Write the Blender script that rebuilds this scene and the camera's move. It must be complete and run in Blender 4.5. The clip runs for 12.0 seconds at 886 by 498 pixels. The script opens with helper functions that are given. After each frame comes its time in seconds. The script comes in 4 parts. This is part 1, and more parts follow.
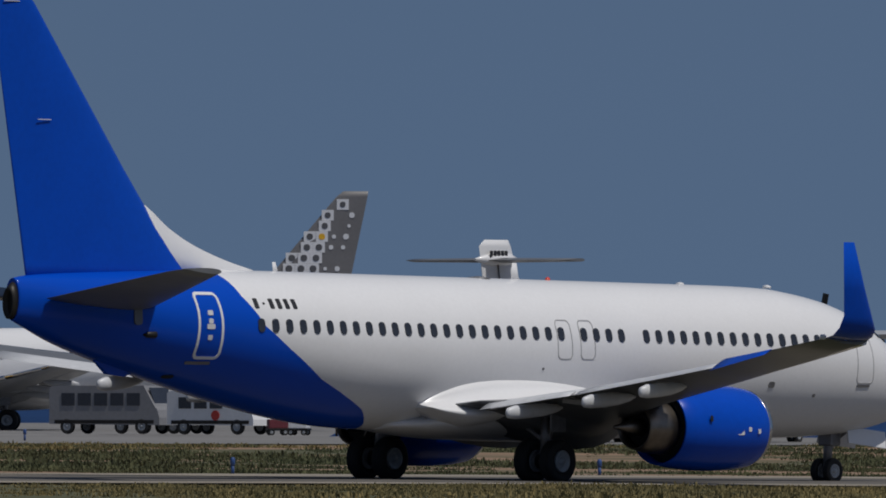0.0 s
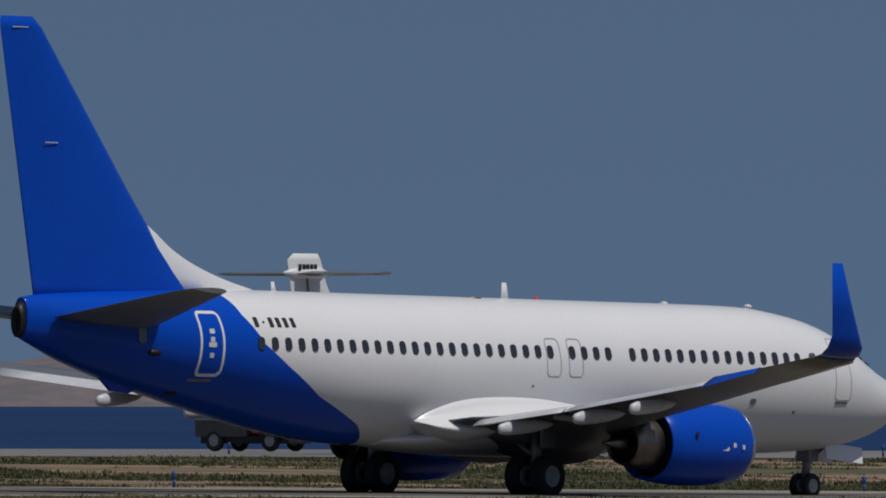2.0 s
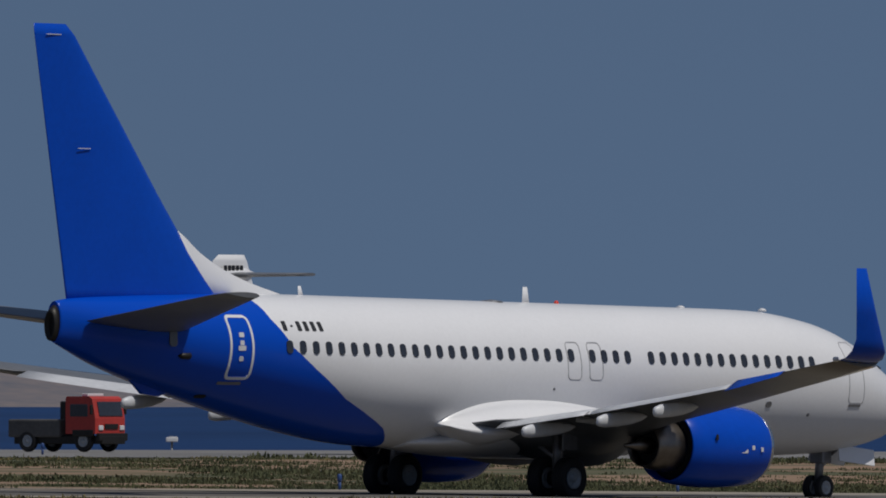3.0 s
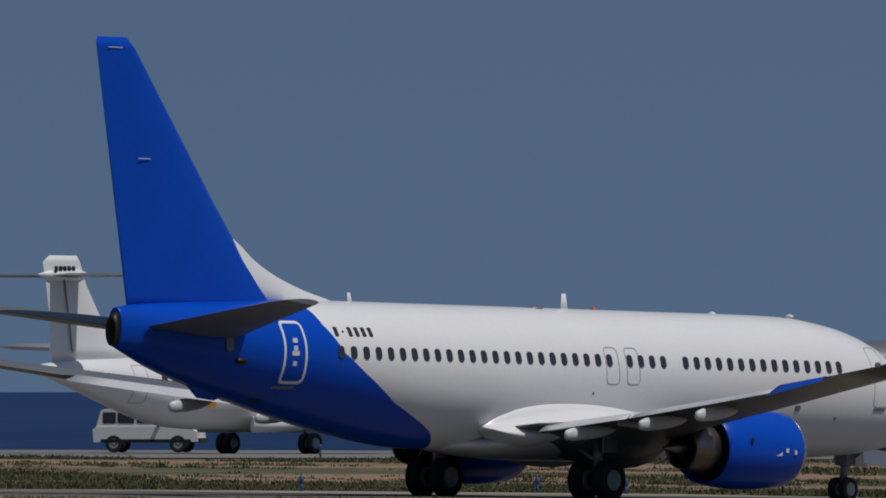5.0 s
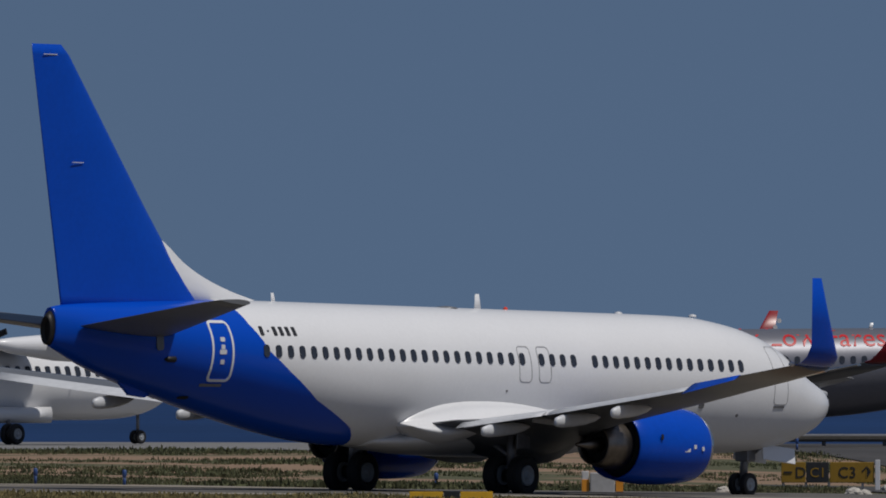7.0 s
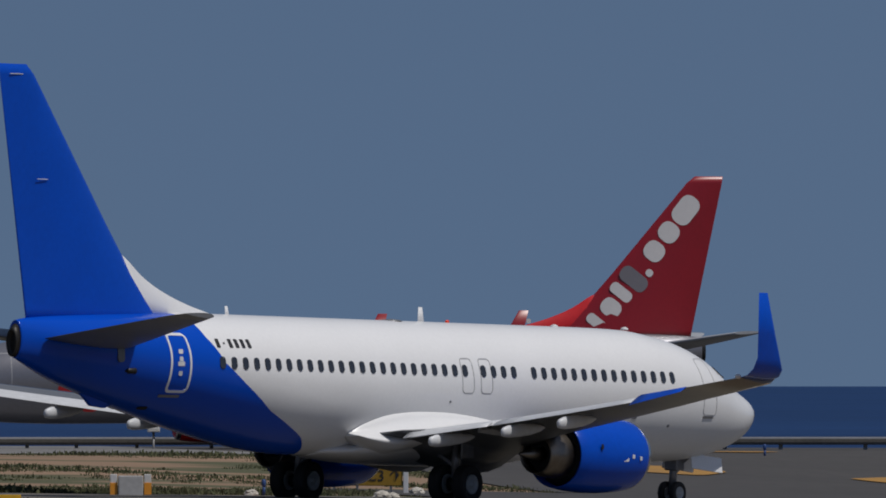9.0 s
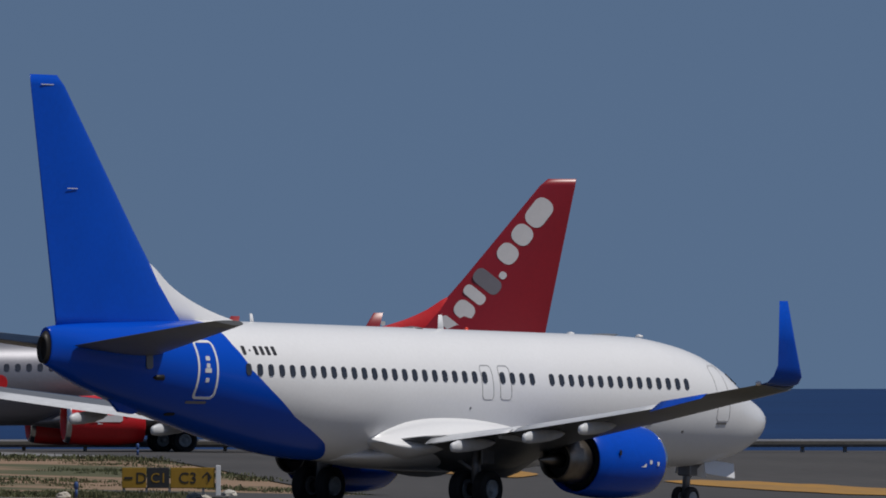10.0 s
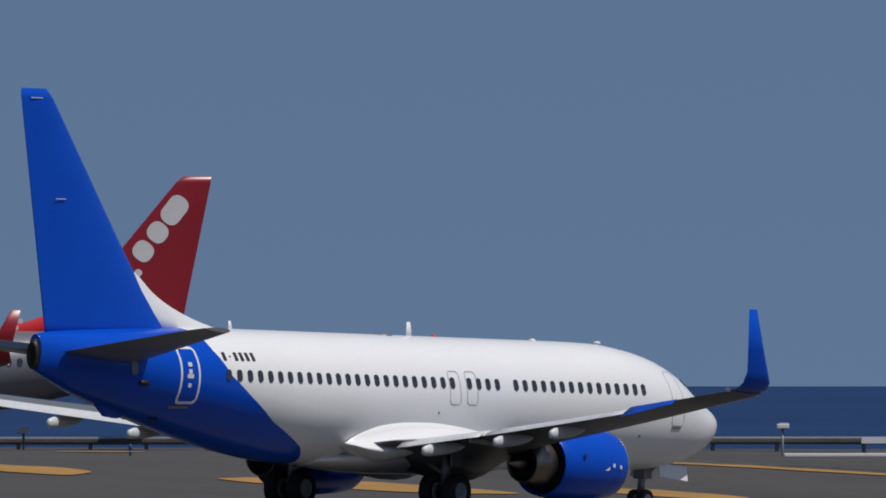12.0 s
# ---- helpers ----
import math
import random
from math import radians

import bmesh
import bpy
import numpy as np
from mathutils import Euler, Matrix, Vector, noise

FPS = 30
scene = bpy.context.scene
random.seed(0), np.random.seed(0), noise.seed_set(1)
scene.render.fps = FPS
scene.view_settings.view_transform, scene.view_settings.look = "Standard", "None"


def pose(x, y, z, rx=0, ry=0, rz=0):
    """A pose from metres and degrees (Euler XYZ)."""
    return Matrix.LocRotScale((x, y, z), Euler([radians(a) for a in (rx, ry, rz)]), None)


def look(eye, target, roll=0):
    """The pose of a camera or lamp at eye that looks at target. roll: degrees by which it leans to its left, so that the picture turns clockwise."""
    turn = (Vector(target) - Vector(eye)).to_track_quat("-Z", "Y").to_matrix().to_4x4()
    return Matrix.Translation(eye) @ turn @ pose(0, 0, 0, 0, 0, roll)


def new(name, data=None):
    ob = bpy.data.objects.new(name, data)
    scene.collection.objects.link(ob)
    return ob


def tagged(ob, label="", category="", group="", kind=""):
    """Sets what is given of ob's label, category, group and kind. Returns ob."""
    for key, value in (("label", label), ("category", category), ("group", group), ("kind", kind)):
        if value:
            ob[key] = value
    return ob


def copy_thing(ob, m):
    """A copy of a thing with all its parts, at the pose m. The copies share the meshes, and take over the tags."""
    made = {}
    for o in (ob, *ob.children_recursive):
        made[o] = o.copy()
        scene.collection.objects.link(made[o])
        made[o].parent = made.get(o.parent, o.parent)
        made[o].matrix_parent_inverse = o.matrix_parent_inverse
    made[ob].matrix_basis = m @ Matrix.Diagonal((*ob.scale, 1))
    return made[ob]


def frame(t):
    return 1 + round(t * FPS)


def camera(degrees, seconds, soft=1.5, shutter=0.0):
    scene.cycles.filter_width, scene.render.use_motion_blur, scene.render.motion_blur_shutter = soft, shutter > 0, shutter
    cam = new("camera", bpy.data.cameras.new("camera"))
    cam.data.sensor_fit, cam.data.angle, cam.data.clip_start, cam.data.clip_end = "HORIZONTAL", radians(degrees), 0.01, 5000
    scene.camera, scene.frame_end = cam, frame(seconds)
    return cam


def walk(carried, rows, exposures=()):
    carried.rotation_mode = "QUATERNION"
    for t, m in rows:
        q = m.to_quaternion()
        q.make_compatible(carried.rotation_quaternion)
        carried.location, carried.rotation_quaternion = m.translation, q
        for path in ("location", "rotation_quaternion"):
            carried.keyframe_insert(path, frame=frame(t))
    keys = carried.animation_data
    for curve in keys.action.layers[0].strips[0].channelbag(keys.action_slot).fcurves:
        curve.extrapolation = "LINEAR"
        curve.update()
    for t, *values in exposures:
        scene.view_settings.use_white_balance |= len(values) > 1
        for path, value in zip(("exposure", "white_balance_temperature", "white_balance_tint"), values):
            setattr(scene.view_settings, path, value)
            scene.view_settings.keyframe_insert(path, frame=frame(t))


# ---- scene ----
# ---- camera: a long lens on a tripod that pans with the taxiing jet ----
cam = camera(2.8787, 12.0, soft=1.8)
EYE_Z = 3.084
# seconds, tilt up, turn to the right (degrees)
CAMERA_ROWS = (
    (0.0, 0.4272, 0.0000),
    (0.5, 0.4560, 0.3938),
    (1.0, 0.4667, 0.7840),
    (1.5, 0.4663, 1.1097),
    (2.0, 0.4663, 1.3829),
    (2.5, 0.4668, 1.6711),
    (3.0, 0.4677, 1.9888),
    (5.0, 0.4653, 3.2113),
    (5.5, 0.4522, 3.5841),
    (6.0, 0.4423, 3.9904),
    (6.5, 0.4382, 4.4057),
    (7.0, 0.4363, 4.8414),
    (7.5, 0.4381, 5.2746),
    (9.5, 0.4503, 6.6862),
    (10.0, 0.4541, 6.9838),
    (10.5, 0.4541, 7.2948),
    (11.0, 0.4557, 7.6585),
    (11.5, 0.4543, 8.0492),
    (12.0, 0.4462, 8.4356),
)
walk(cam, [(t, pose(0, 0, EYE_Z, 90 + tilt, 0, -turn)) for t, tilt, turn in CAMERA_ROWS], ((0.0, 0.05), (5.0, 0.02), (7.5, 0.06), (9.5, 0.2), (11.0, 0.36), (12.0, 0.46)))

# the taxiing jet: seconds, x, y, z, roll, pitch, heading from +Y towards +X (degrees)
JET_ROWS = (
    (0.0, 0.452, 458.185, 0.462, 0.576, 0.493, 40.577),
    (0.5, 3.181, 460.913, 0.431, 0.588, 0.500, 40.836),
    (1.0, 5.942, 463.705, 0.400, 0.601, 0.507, 41.045),
    (1.5, 8.737, 466.522, 0.368, 0.614, 0.513, 41.204),
    (2.0, 11.568, 469.398, 0.334, 0.628, 0.519, 41.332),
    (2.5, 14.433, 472.249, 0.301, 0.642, 0.524, 41.382),
    (3.0, 17.334, 475.128, 0.267, 0.658, 0.529, 41.366),
    (5.0, 29.297, 486.736, 0.136, 0.717, 0.549, 41.669),
    (5.5, 32.395, 489.890, 0.093, 0.732, 0.558, 41.859),
    (6.0, 35.539, 493.131, 0.048, 0.749, 0.567, 41.982),
    (6.5, 38.722, 496.342, -0.000, 0.766, 0.575, 42.092),
    (7.0, 41.948, 499.580, -0.050, 0.783, 0.583, 42.115),
    (7.5, 45.205, 502.696, -0.102, 0.801, 0.590, 42.130),
    (9.5, 58.600, 514.827, -0.340, 0.867, 0.622, 42.382),
    (10.0, 62.079, 518.109, -0.399, 0.885, 0.631, 42.466),
    (10.5, 65.590, 521.299, -0.457, 0.902, 0.640, 42.535),
    (11.0, 69.146, 524.503, -0.515, 0.919, 0.648, 42.590),
    (11.5, 72.741, 527.675, -0.572, 0.937, 0.657, 42.647),
    (12.0, 76.385, 530.886, -0.630, 0.955, 0.665, 42.710),
)

# ---- daylight ----
SUN_DIR = Vector((0.66, -0.52, 1.62)).normalized()      # from the place towards the sun
world = bpy.data.worlds.new("sky")
scene.world = world
world.use_nodes = True
sky = world.node_tree.nodes.new("ShaderNodeTexSky")
sky.sky_type = "NISHITA"
sky.sun_disc = False
sky.sun_elevation = math.asin(SUN_DIR.z)
sky.sun_rotation = math.atan2(SUN_DIR.x, SUN_DIR.y)
sky.air_density, sky.dust_density, sky.ozone_density = 1.0, 0.6, 2.1
back = world.node_tree.nodes["Background"]
back.inputs["Strength"].default_value = 0.050
# clear dry air: the horizon keeps the blue of the sky above it
lift = world.node_tree.nodes.new("ShaderNodeVectorMath")
lift.operation = "ADD"
lift.inputs[1].default_value = (0, 0, 0.30)
way = world.node_tree.nodes.new("ShaderNodeTexCoord")
world.node_tree.links.new(way.outputs["Generated"], lift.inputs[0])
world.node_tree.links.new(lift.outputs[0], sky.inputs["Vector"])
world.node_tree.links.new(sky.outputs[0], back.inputs["Color"])
sun_data = bpy.data.lights.new("sun", "SUN")
sun_data.energy, sun_data.angle, sun_data.color = 2.6, radians(0.53), (1.0, 0.96, 0.9)
sun = new("sun", sun_data)
sun.matrix_world = look(SUN_DIR * 100, (0, 0, 0))


# ---- materials ----
def material(name, colour, rough=0.5, metal=0.0, vary=0.12, grain=6.0, coarse=0.6, bump=0.0, coat=0.0, second=None):
    """A surface with fine grain and coarse stains round one colour, or between two."""
    m = bpy.data.materials.new(name)
    m.use_nodes = True
    nt = m.node_tree
    b = nt.nodes["Principled BSDF"]
    b.inputs["Roughness"].default_value = rough
    b.inputs["Metallic"].default_value = metal
    b.inputs["Coat Weight"].default_value = coat
    b.inputs["Coat Roughness"].default_value = 0.08
    tc = nt.nodes.new("ShaderNodeTexCoord")
    fine, big = nt.nodes.new("ShaderNodeTexNoise"), nt.nodes.new("ShaderNodeTexNoise")
    for n, s, d in ((fine, grain, 4.0), (big, coarse, 6.0)):
        n.inputs["Scale"].default_value, n.inputs["Detail"].default_value = s, d
        nt.links.new(tc.outputs["Object"], n.inputs["Vector"])
    add = nt.nodes.new("ShaderNodeMath")
    add.operation = "ADD"
    nt.links.new(fine.outputs["Fac"], add.inputs[0])
    nt.links.new(big.outputs["Fac"], add.inputs[1])
    ramp = nt.nodes.new("ShaderNodeMapRange")
    ramp.inputs["From Min"].default_value, ramp.inputs["From Max"].default_value = 0.65, 1.35
    nt.links.new(add.outputs[0], ramp.inputs["Value"])
    mix = nt.nodes.new("ShaderNodeMix")
    mix.data_type = "RGBA"
    lo = second or [c * (1 - vary) for c in colour]
    hi = colour if second else [min(1, c * (1 + vary * 0.6)) for c in colour]
    mix.inputs["A"].default_value, mix.inputs["B"].default_value = (*lo, 1), (*hi, 1)
    nt.links.new(ramp.outputs[0], mix.inputs["Factor"])
    nt.links.new(mix.outputs["Result"], b.inputs["Base Color"])
    if bump:
        bp = nt.nodes.new("ShaderNodeBump")
        bp.inputs["Strength"].default_value, bp.inputs["Distance"].default_value = bump, 0.03
        nt.links.new(fine.outputs["Fac"], bp.inputs["Height"])
        nt.links.new(bp.outputs["Normal"], b.inputs["Normal"])
    return m


def two_tone(name, front, rear, edge, rough, metal=0.0):
    """Aircraft paint in two colours that meet along a line: edge lists (height, x of the line)."""
    m = material(name, front, rough, metal, vary=0.04, grain=9.0, coarse=0.35)
    m.node_tree.nodes["Principled BSDF"].inputs["Specular IOR Level"].default_value = 0.22
    nt = m.node_tree
    b = nt.nodes["Principled BSDF"]
    old = b.inputs["Base Color"].links[0].from_socket
    tc = nt.nodes.new("ShaderNodeTexCoord")
    sep = nt.nodes.new("ShaderNodeSeparateXYZ")
    nt.links.new(tc.outputs["Object"], sep.inputs[0])
    zs, xs = [e[0] for e in edge], [e[1] for e in edge]
    z0, z1, x0, x1 = zs[0], zs[-1], min(xs), max(xs)
    unit = nt.nodes.new("ShaderNodeMapRange")
    unit.inputs["From Min"].default_value, unit.inputs["From Max"].default_value = z0, z1
    nt.links.new(sep.outputs["Z"], unit.inputs["Value"])
    ramp = nt.nodes.new("ShaderNodeValToRGB")
    els = ramp.color_ramp.elements
    while len(els) < len(edge):
        els.new(0.5)
    for e, z, x in zip(els, zs, xs):
        e.position = (z - z0) / (z1 - z0)
        v = (x - x0) / (x1 - x0)
        e.color = (v, v, v, 1)
    nt.links.new(unit.outputs[0], ramp.inputs["Fac"])
    line = nt.nodes.new("ShaderNodeMath")
    line.operation = "MULTIPLY_ADD"
    line.inputs[1].default_value, line.inputs[2].default_value = x1 - x0, x0
    nt.links.new(ramp.outputs["Color"], line.inputs[0])
    less = nt.nodes.new("ShaderNodeMath")
    less.operation = "LESS_THAN"
    nt.links.new(sep.outputs["X"], less.inputs[0])
    nt.links.new(line.outputs[0], less.inputs[1])
    mix = nt.nodes.new("ShaderNodeMix")
    mix.data_type = "RGBA"
    nt.links.new(less.outputs[0], mix.inputs["Factor"])
    nt.links.new(old, mix.inputs["A"])
    mix.inputs["B"].default_value = (*rear, 1)
    nt.links.new(mix.outputs["Result"], b.inputs["Base Color"])
    return m


BLUE = (0.0004, 0.060, 0.46)
WHITE = (0.71, 0.71, 0.72)
M_white = material("white aircraft paint", WHITE, 0.34, vary=0.03, grain=8, coarse=0.4, coat=0.2)
M_blue = material("royal blue gloss paint", BLUE, 0.27, vary=0.10, grain=7, coarse=0.5)
M_blue.node_tree.nodes["Principled BSDF"].inputs["Specular IOR Level"].default_value = 0.22
M_jet = two_tone("white and royal blue paint", WHITE, BLUE,
                 [(1.25, -4.25), (1.85, -5.35), (2.6, -7.4), (3.4, -8.85), (3.95, -9.72), (4.7, -10.3), (5.6, -10.5)], 0.22)
M_grey = material("light grey wing paint", (0.36, 0.37, 0.39), 0.42, vary=0.12, grain=5, coarse=0.8)
M_flap = material("pale grey flap paint", (0.56, 0.57, 0.59), 0.42, vary=0.12, grain=5, coarse=0.8)
# one even grey, set darker so the shade underneath is in the colour
M_wing = material("wing grey deepened for shade", (0.135, 0.14, 0.15), 0.40, vary=0.15, grain=5, coarse=0.8)
M_bare = material("polished bare metal", (0.62, 0.62, 0.62), 0.22, 1.0, vary=0.1)
M_steel = material("heat-stained steel", (0.22, 0.19, 0.16), 0.38, 1.0, vary=0.25)
M_dark = material("sooty dark metal", (0.03, 0.028, 0.026), 0.5, 0.6, vary=0.3)
M_black = material("black cavity", (0.008, 0.008, 0.008), 0.8, vary=0.2)
M_glass = material("dark cabin glass", (0.03, 0.034, 0.045), 0.12, vary=0.2)
M_frame = material("pale window surround", (0.62, 0.62, 0.63), 0.4, vary=0.05)
M_line = material("grey door seam", (0.36, 0.36, 0.37), 0.5, vary=0.1)
M_letter = material("black lettering", (0.015, 0.015, 0.018), 0.5, vary=0.1)
M_rubber = material("black tyre rubber", (0.012, 0.012, 0.013), 0.75, vary=0.25, grain=20)
M_hub = material("pale grey wheel hub", (0.34, 0.36, 0.38), 0.45, 0.2, vary=0.2, grain=14)
M_strut = material("grey gear leg", (0.20, 0.20, 0.21), 0.4, 0.4, vary=0.25)
M_silver = material("silver aircraft paint", (0.21, 0.21, 0.235), 0.36, 0.5, vary=0.08, coarse=0.3)
M_red = material("crimson gloss paint", (0.25, 0.006, 0.013), 0.35, vary=0.1, coat=0.1)
M_redbright = material("bright red paint", (0.55, 0.012, 0.016), 0.4, vary=0.12)
M_logo = material("pale logo paint", (0.62, 0.60, 0.60), 0.45, vary=0.05)
M_logogrey = material("mid grey logo paint", (0.17, 0.16, 0.18), 0.45, vary=0.05)
M_tailgrey = material("warm grey tail paint", (0.17, 0.165, 0.165), 0.4, vary=0.1)
M_yellow = material("yellow paint", (0.75, 0.42, 0.02), 0.5, vary=0.12)
M_orange = material("orange paint", (0.75, 0.30, 0.03), 0.5, vary=0.12)
M_beacon = material("red beacon lens", (0.7, 0.06, 0.03), 0.2, vary=0.05)


# ---- mesh helpers ----
def part(name, bm, mat, parent=None, label=""):
    """One mesh object from a bmesh, under a thing or a part."""
    me = bpy.data.meshes.new(name)
    bm.normal_update()
    bm.to_mesh(me)
    bm.free()
    me.materials.append(mat)
    ob = new(name, me)
    if parent is not None:
        ob.parent = parent
    if label:
        ob["label"] = label
    return ob


def share(name, like, parent, m):
    """Another object on the mesh of a piece that exists, at a pose of its own."""
    ob = new(name, like.data)
    ob.parent = parent
    ob.matrix_basis = m
    return ob


def loft(rings, cap=True, smooth=True, bm=None):
    """Skin over closed rings of equal count."""
    bm = bm or bmesh.new()
    vs = [[bm.verts.new(p) for p in r] for r in rings]
    n = len(vs[0])
    for a, b in zip(vs, vs[1:]):
        for i in range(n):
            f = bm.faces.new((a[i], a[(i + 1) % n], b[(i + 1) % n], b[i]))
            f.smooth = smooth
    if cap:
        bm.faces.new(vs[0][::-1])
        bm.faces.new(vs[-1])
    bmesh.ops.recalc_face_normals(bm, faces=bm.faces)
    return bm


def box(cx, cy, cz, sx, sy, sz, bevel=0.0, bm=None, m=None):
    """A box about its centre, with rounded edges."""
    bm = bm or bmesh.new()
    t = (m or Matrix.Identity(4)) @ Matrix.Translation((cx, cy, cz)) @ Matrix.Diagonal((sx, sy, sz, 1))
    made = bmesh.ops.create_cube(bm, size=1.0, matrix=t)["verts"]
    if bevel:
        edges = list({e for v in made for e in v.link_edges})
        bmesh.ops.bevel(bm, geom=edges, offset=bevel, segments=2, affect="EDGES", profile=0.6)
    return bm


def lathe(profile, axis="x", at=(0, 0, 0), n=32, cap=True, bm=None):
    """Turned round an axis: profile lists (place along the axis, radius)."""
    rings = []
    for a, r in profile:
        ring = []
        for k in range(n):
            c, s = math.cos(2 * math.pi * k / n) * r, math.sin(2 * math.pi * k / n) * r
            p = {"x": (a, c, s), "y": (c, a, s), "z": (c, s, a)}[axis]
            ring.append(Vector(p) + Vector(at))
        rings.append(ring)
    return loft(rings, cap, True, bm)


def tube(a, b, r, bm=None, n=10, r2=None):
    """A round bar from a to b."""
    a, b = Vector(a), Vector(b)
    q = (b - a).to_track_quat("Z", "Y").to_matrix()
    rings = [[p + q @ Vector((math.cos(2 * math.pi * k / n) * rr, math.sin(2 * math.pi * k / n) * rr, 0)) for k in range(n)]
             for p, rr in ((a, r), (b, r2 or r))]
    return loft(rings, True, True, bm)


def foil(le, chord, thick, up=(0, 0, 1), n=14, droop=0.0, flat=0.0):
    """An aerofoil section from its leading edge backwards along -x."""
    up = Vector(up)
    xs = [0.5 * (1 - math.cos(math.pi * k / n)) for k in range(n + 1)]
    half = [5 * thick * (0.2969 * math.sqrt(x) - 0.126 * x - 0.3516 * x * x + 0.2843 * x ** 3 - 0.1015 * x ** 4) + 0.0015 for x in xs]
    pts = [(x, h * (1 - flat)) for x, h in zip(xs, half)] + [(x, -h * (1 + flat)) for x, h in list(zip(xs, half))[-1:0:-1]]
    return [Vector(le) + Vector((-x * chord, 0, 0)) + up * (h * chord + droop * chord * (x * (1 - x))) for x, h in pts]


def hull_ring(x, top, bottom, half, lean=0.0, n=48):
    """One ring of a fuselage: fuller above than below."""
    mid = bottom + (top - bottom) * 0.53
    ring = []
    for k in range(n):
        a = 2 * math.pi * k / n
        c, s = math.cos(a), math.sin(a)
        z = mid + (s * (top - mid) if s > 0 else s * (mid - bottom))
        ring.append((x, c * half, z + lean * x))
    return ring


def spline(keys, steps):
    """Smooth rows between key rows (Catmull-Rom over each column)."""
    out = []
    k = [keys[0]] + list(keys) + [keys[-1]]
    for i in range(1, len(k) - 2):
        for s in range(steps):
            t = s / steps
            row = []
            for p0, p1, p2, p3 in zip(k[i - 1], k[i], k[i + 1], k[i + 2]):
                row.append(0.5 * (2 * p1 + (p2 - p0) * t + (2 * p0 - 5 * p1 + 4 * p2 - p3) * t * t + (3 * p1 - p0 - 3 * p2 + p3) * t ** 3))
            out.append(row)
    out.append(list(keys[-1]))
    return out


def skin_point(rows, x, z, lean):
    """Half-width of a fuselage at a place x and height z, and the slope of its side (dy/dz)."""
    for a, b in zip(rows, rows[1:]):
        if min(a[0], b[0]) <= x <= max(a[0], b[0]) and a[0] != b[0]:
            t = (x - a[0]) / (b[0] - a[0])
            top, bot, half = (a[i] + (b[i] - a[i]) * t for i in (1, 2, 3))
            mid = bot + (top - bot) * 0.53
            u = (z - lean * x - mid) / ((top - mid) if z - lean * x > mid else (mid - bot))
            u = max(-0.999, min(0.999, u))
            return half * math.sqrt(1 - u * u)
    return 0.0


def outline(rows, lean, x, z, w, h, side, r=0.16, width=0.05, proud=0.012, slant=0.0, seg=5):
    """A rounded rectangular seam that lies on a fuselage's side."""
    corners = ((w / 2 - r, h / 2 - r, 0), (-w / 2 + r, h / 2 - r, 90), (-w / 2 + r, -h / 2 + r, 180), (w / 2 - r, -h / 2 + r, 270))
    bm = bmesh.new()
    loop = []
    for cx, cz, a0 in corners:
        for k in range(seg + 1):
            a = radians(a0 + 90 * k / seg)
            loop.append((cx, cz, math.cos(a), math.sin(a)))
    dense = []
    for p, q in zip(loop, loop[1:] + loop[:1]):
        steps = 8 if abs(p[1] - q[1]) > 0.4 else 1
        for k in range(steps):
            dense.append([a + (b - a) * k / steps for a, b in zip(p, q)])
    rings = []
    for cx, cz, nx, nz in dense:
        ring = []
        for rr, lift in ((r - width, -0.01), (r - width, proud), (r, proud), (r, -0.01)):
            px, pz = x + cx + nx * rr + slant * (cz + nz * rr), z + cz + nz * rr
            ring.append((px, side * (skin_point(rows, px, pz, lean) + lift), pz))
        rings.append(ring)
    vs = [[bm.verts.new(p) for p in ring] for ring in rings]
    for a, b in zip(vs, vs[1:] + vs[:1]):
        for i in range(4):
            bm.faces.new((a[i], a[(i + 1) % 4], b[(i + 1) % 4], b[i]))
    bmesh.ops.recalc_face_normals(bm, faces=bm.faces)
    return bm


def on_skin(rows, lean, x, z, side):
    """The pose of a piece laid on a fuselage's side: its x runs forwards, its z up, its y out."""
    y0, y1 = skin_point(rows, x, z - 0.1, lean), skin_point(rows, x, z + 0.1, lean)
    yf, yb = skin_point(rows, x + 0.2, z, lean), skin_point(rows, x - 0.2, z, lean)
    y = skin_point(rows, x, z, lean)
    fx = Vector((0.4, side * (yf - yb), 0.0)).normalized()
    up = Vector((0, side * (y1 - y0), 0.2)).normalized()
    out = fx.cross(up) * -1
    if out.y * side < 0:
        out = -out
    up = out.cross(fx) if out.cross(fx).z > 0 else fx.cross(out)
    m = Matrix((fx, out, up)).transposed().to_4x4()
    return Matrix.Translation((x, side * y, z)) @ m


def panel(w, h, r, depth=0.03, seg=4):
    """A rounded plate in the xz plane, its face towards +y and -y."""
    pts = []
    for cx, cz, a0 in ((w / 2 - r, h / 2 - r, 0), (-w / 2 + r, h / 2 - r, 90), (-w / 2 + r, -h / 2 + r, 180), (w / 2 - r, -h / 2 + r, 270)):
        for k in range(seg + 1):
            a = radians(a0 + 90 * k / seg)
            pts.append((cx + r * math.cos(a), cz + r * math.sin(a)))
    return loft([[(x, -depth / 2, z) for x, z in pts], [(x, depth / 2, z) for x, z in pts]], True, False)


# ---- lie of the land: it falls gently to the right, and the apron behind lies a little higher ----
def ground_z(x, y=500.0):
    x = max(-60.0, min(150.0, x))
    near = 0.4603 - 0.00955 * x - 0.000065 * x * x
    t = max(0.0, min(1.0, (y - 572.0 - 1.3 * max(0.0, x - 55.0)) / 80.0))
    t = t * t * (3 - 2 * t)
    return near * (1 - t) + (0.62 - 0.0024 * x) * t


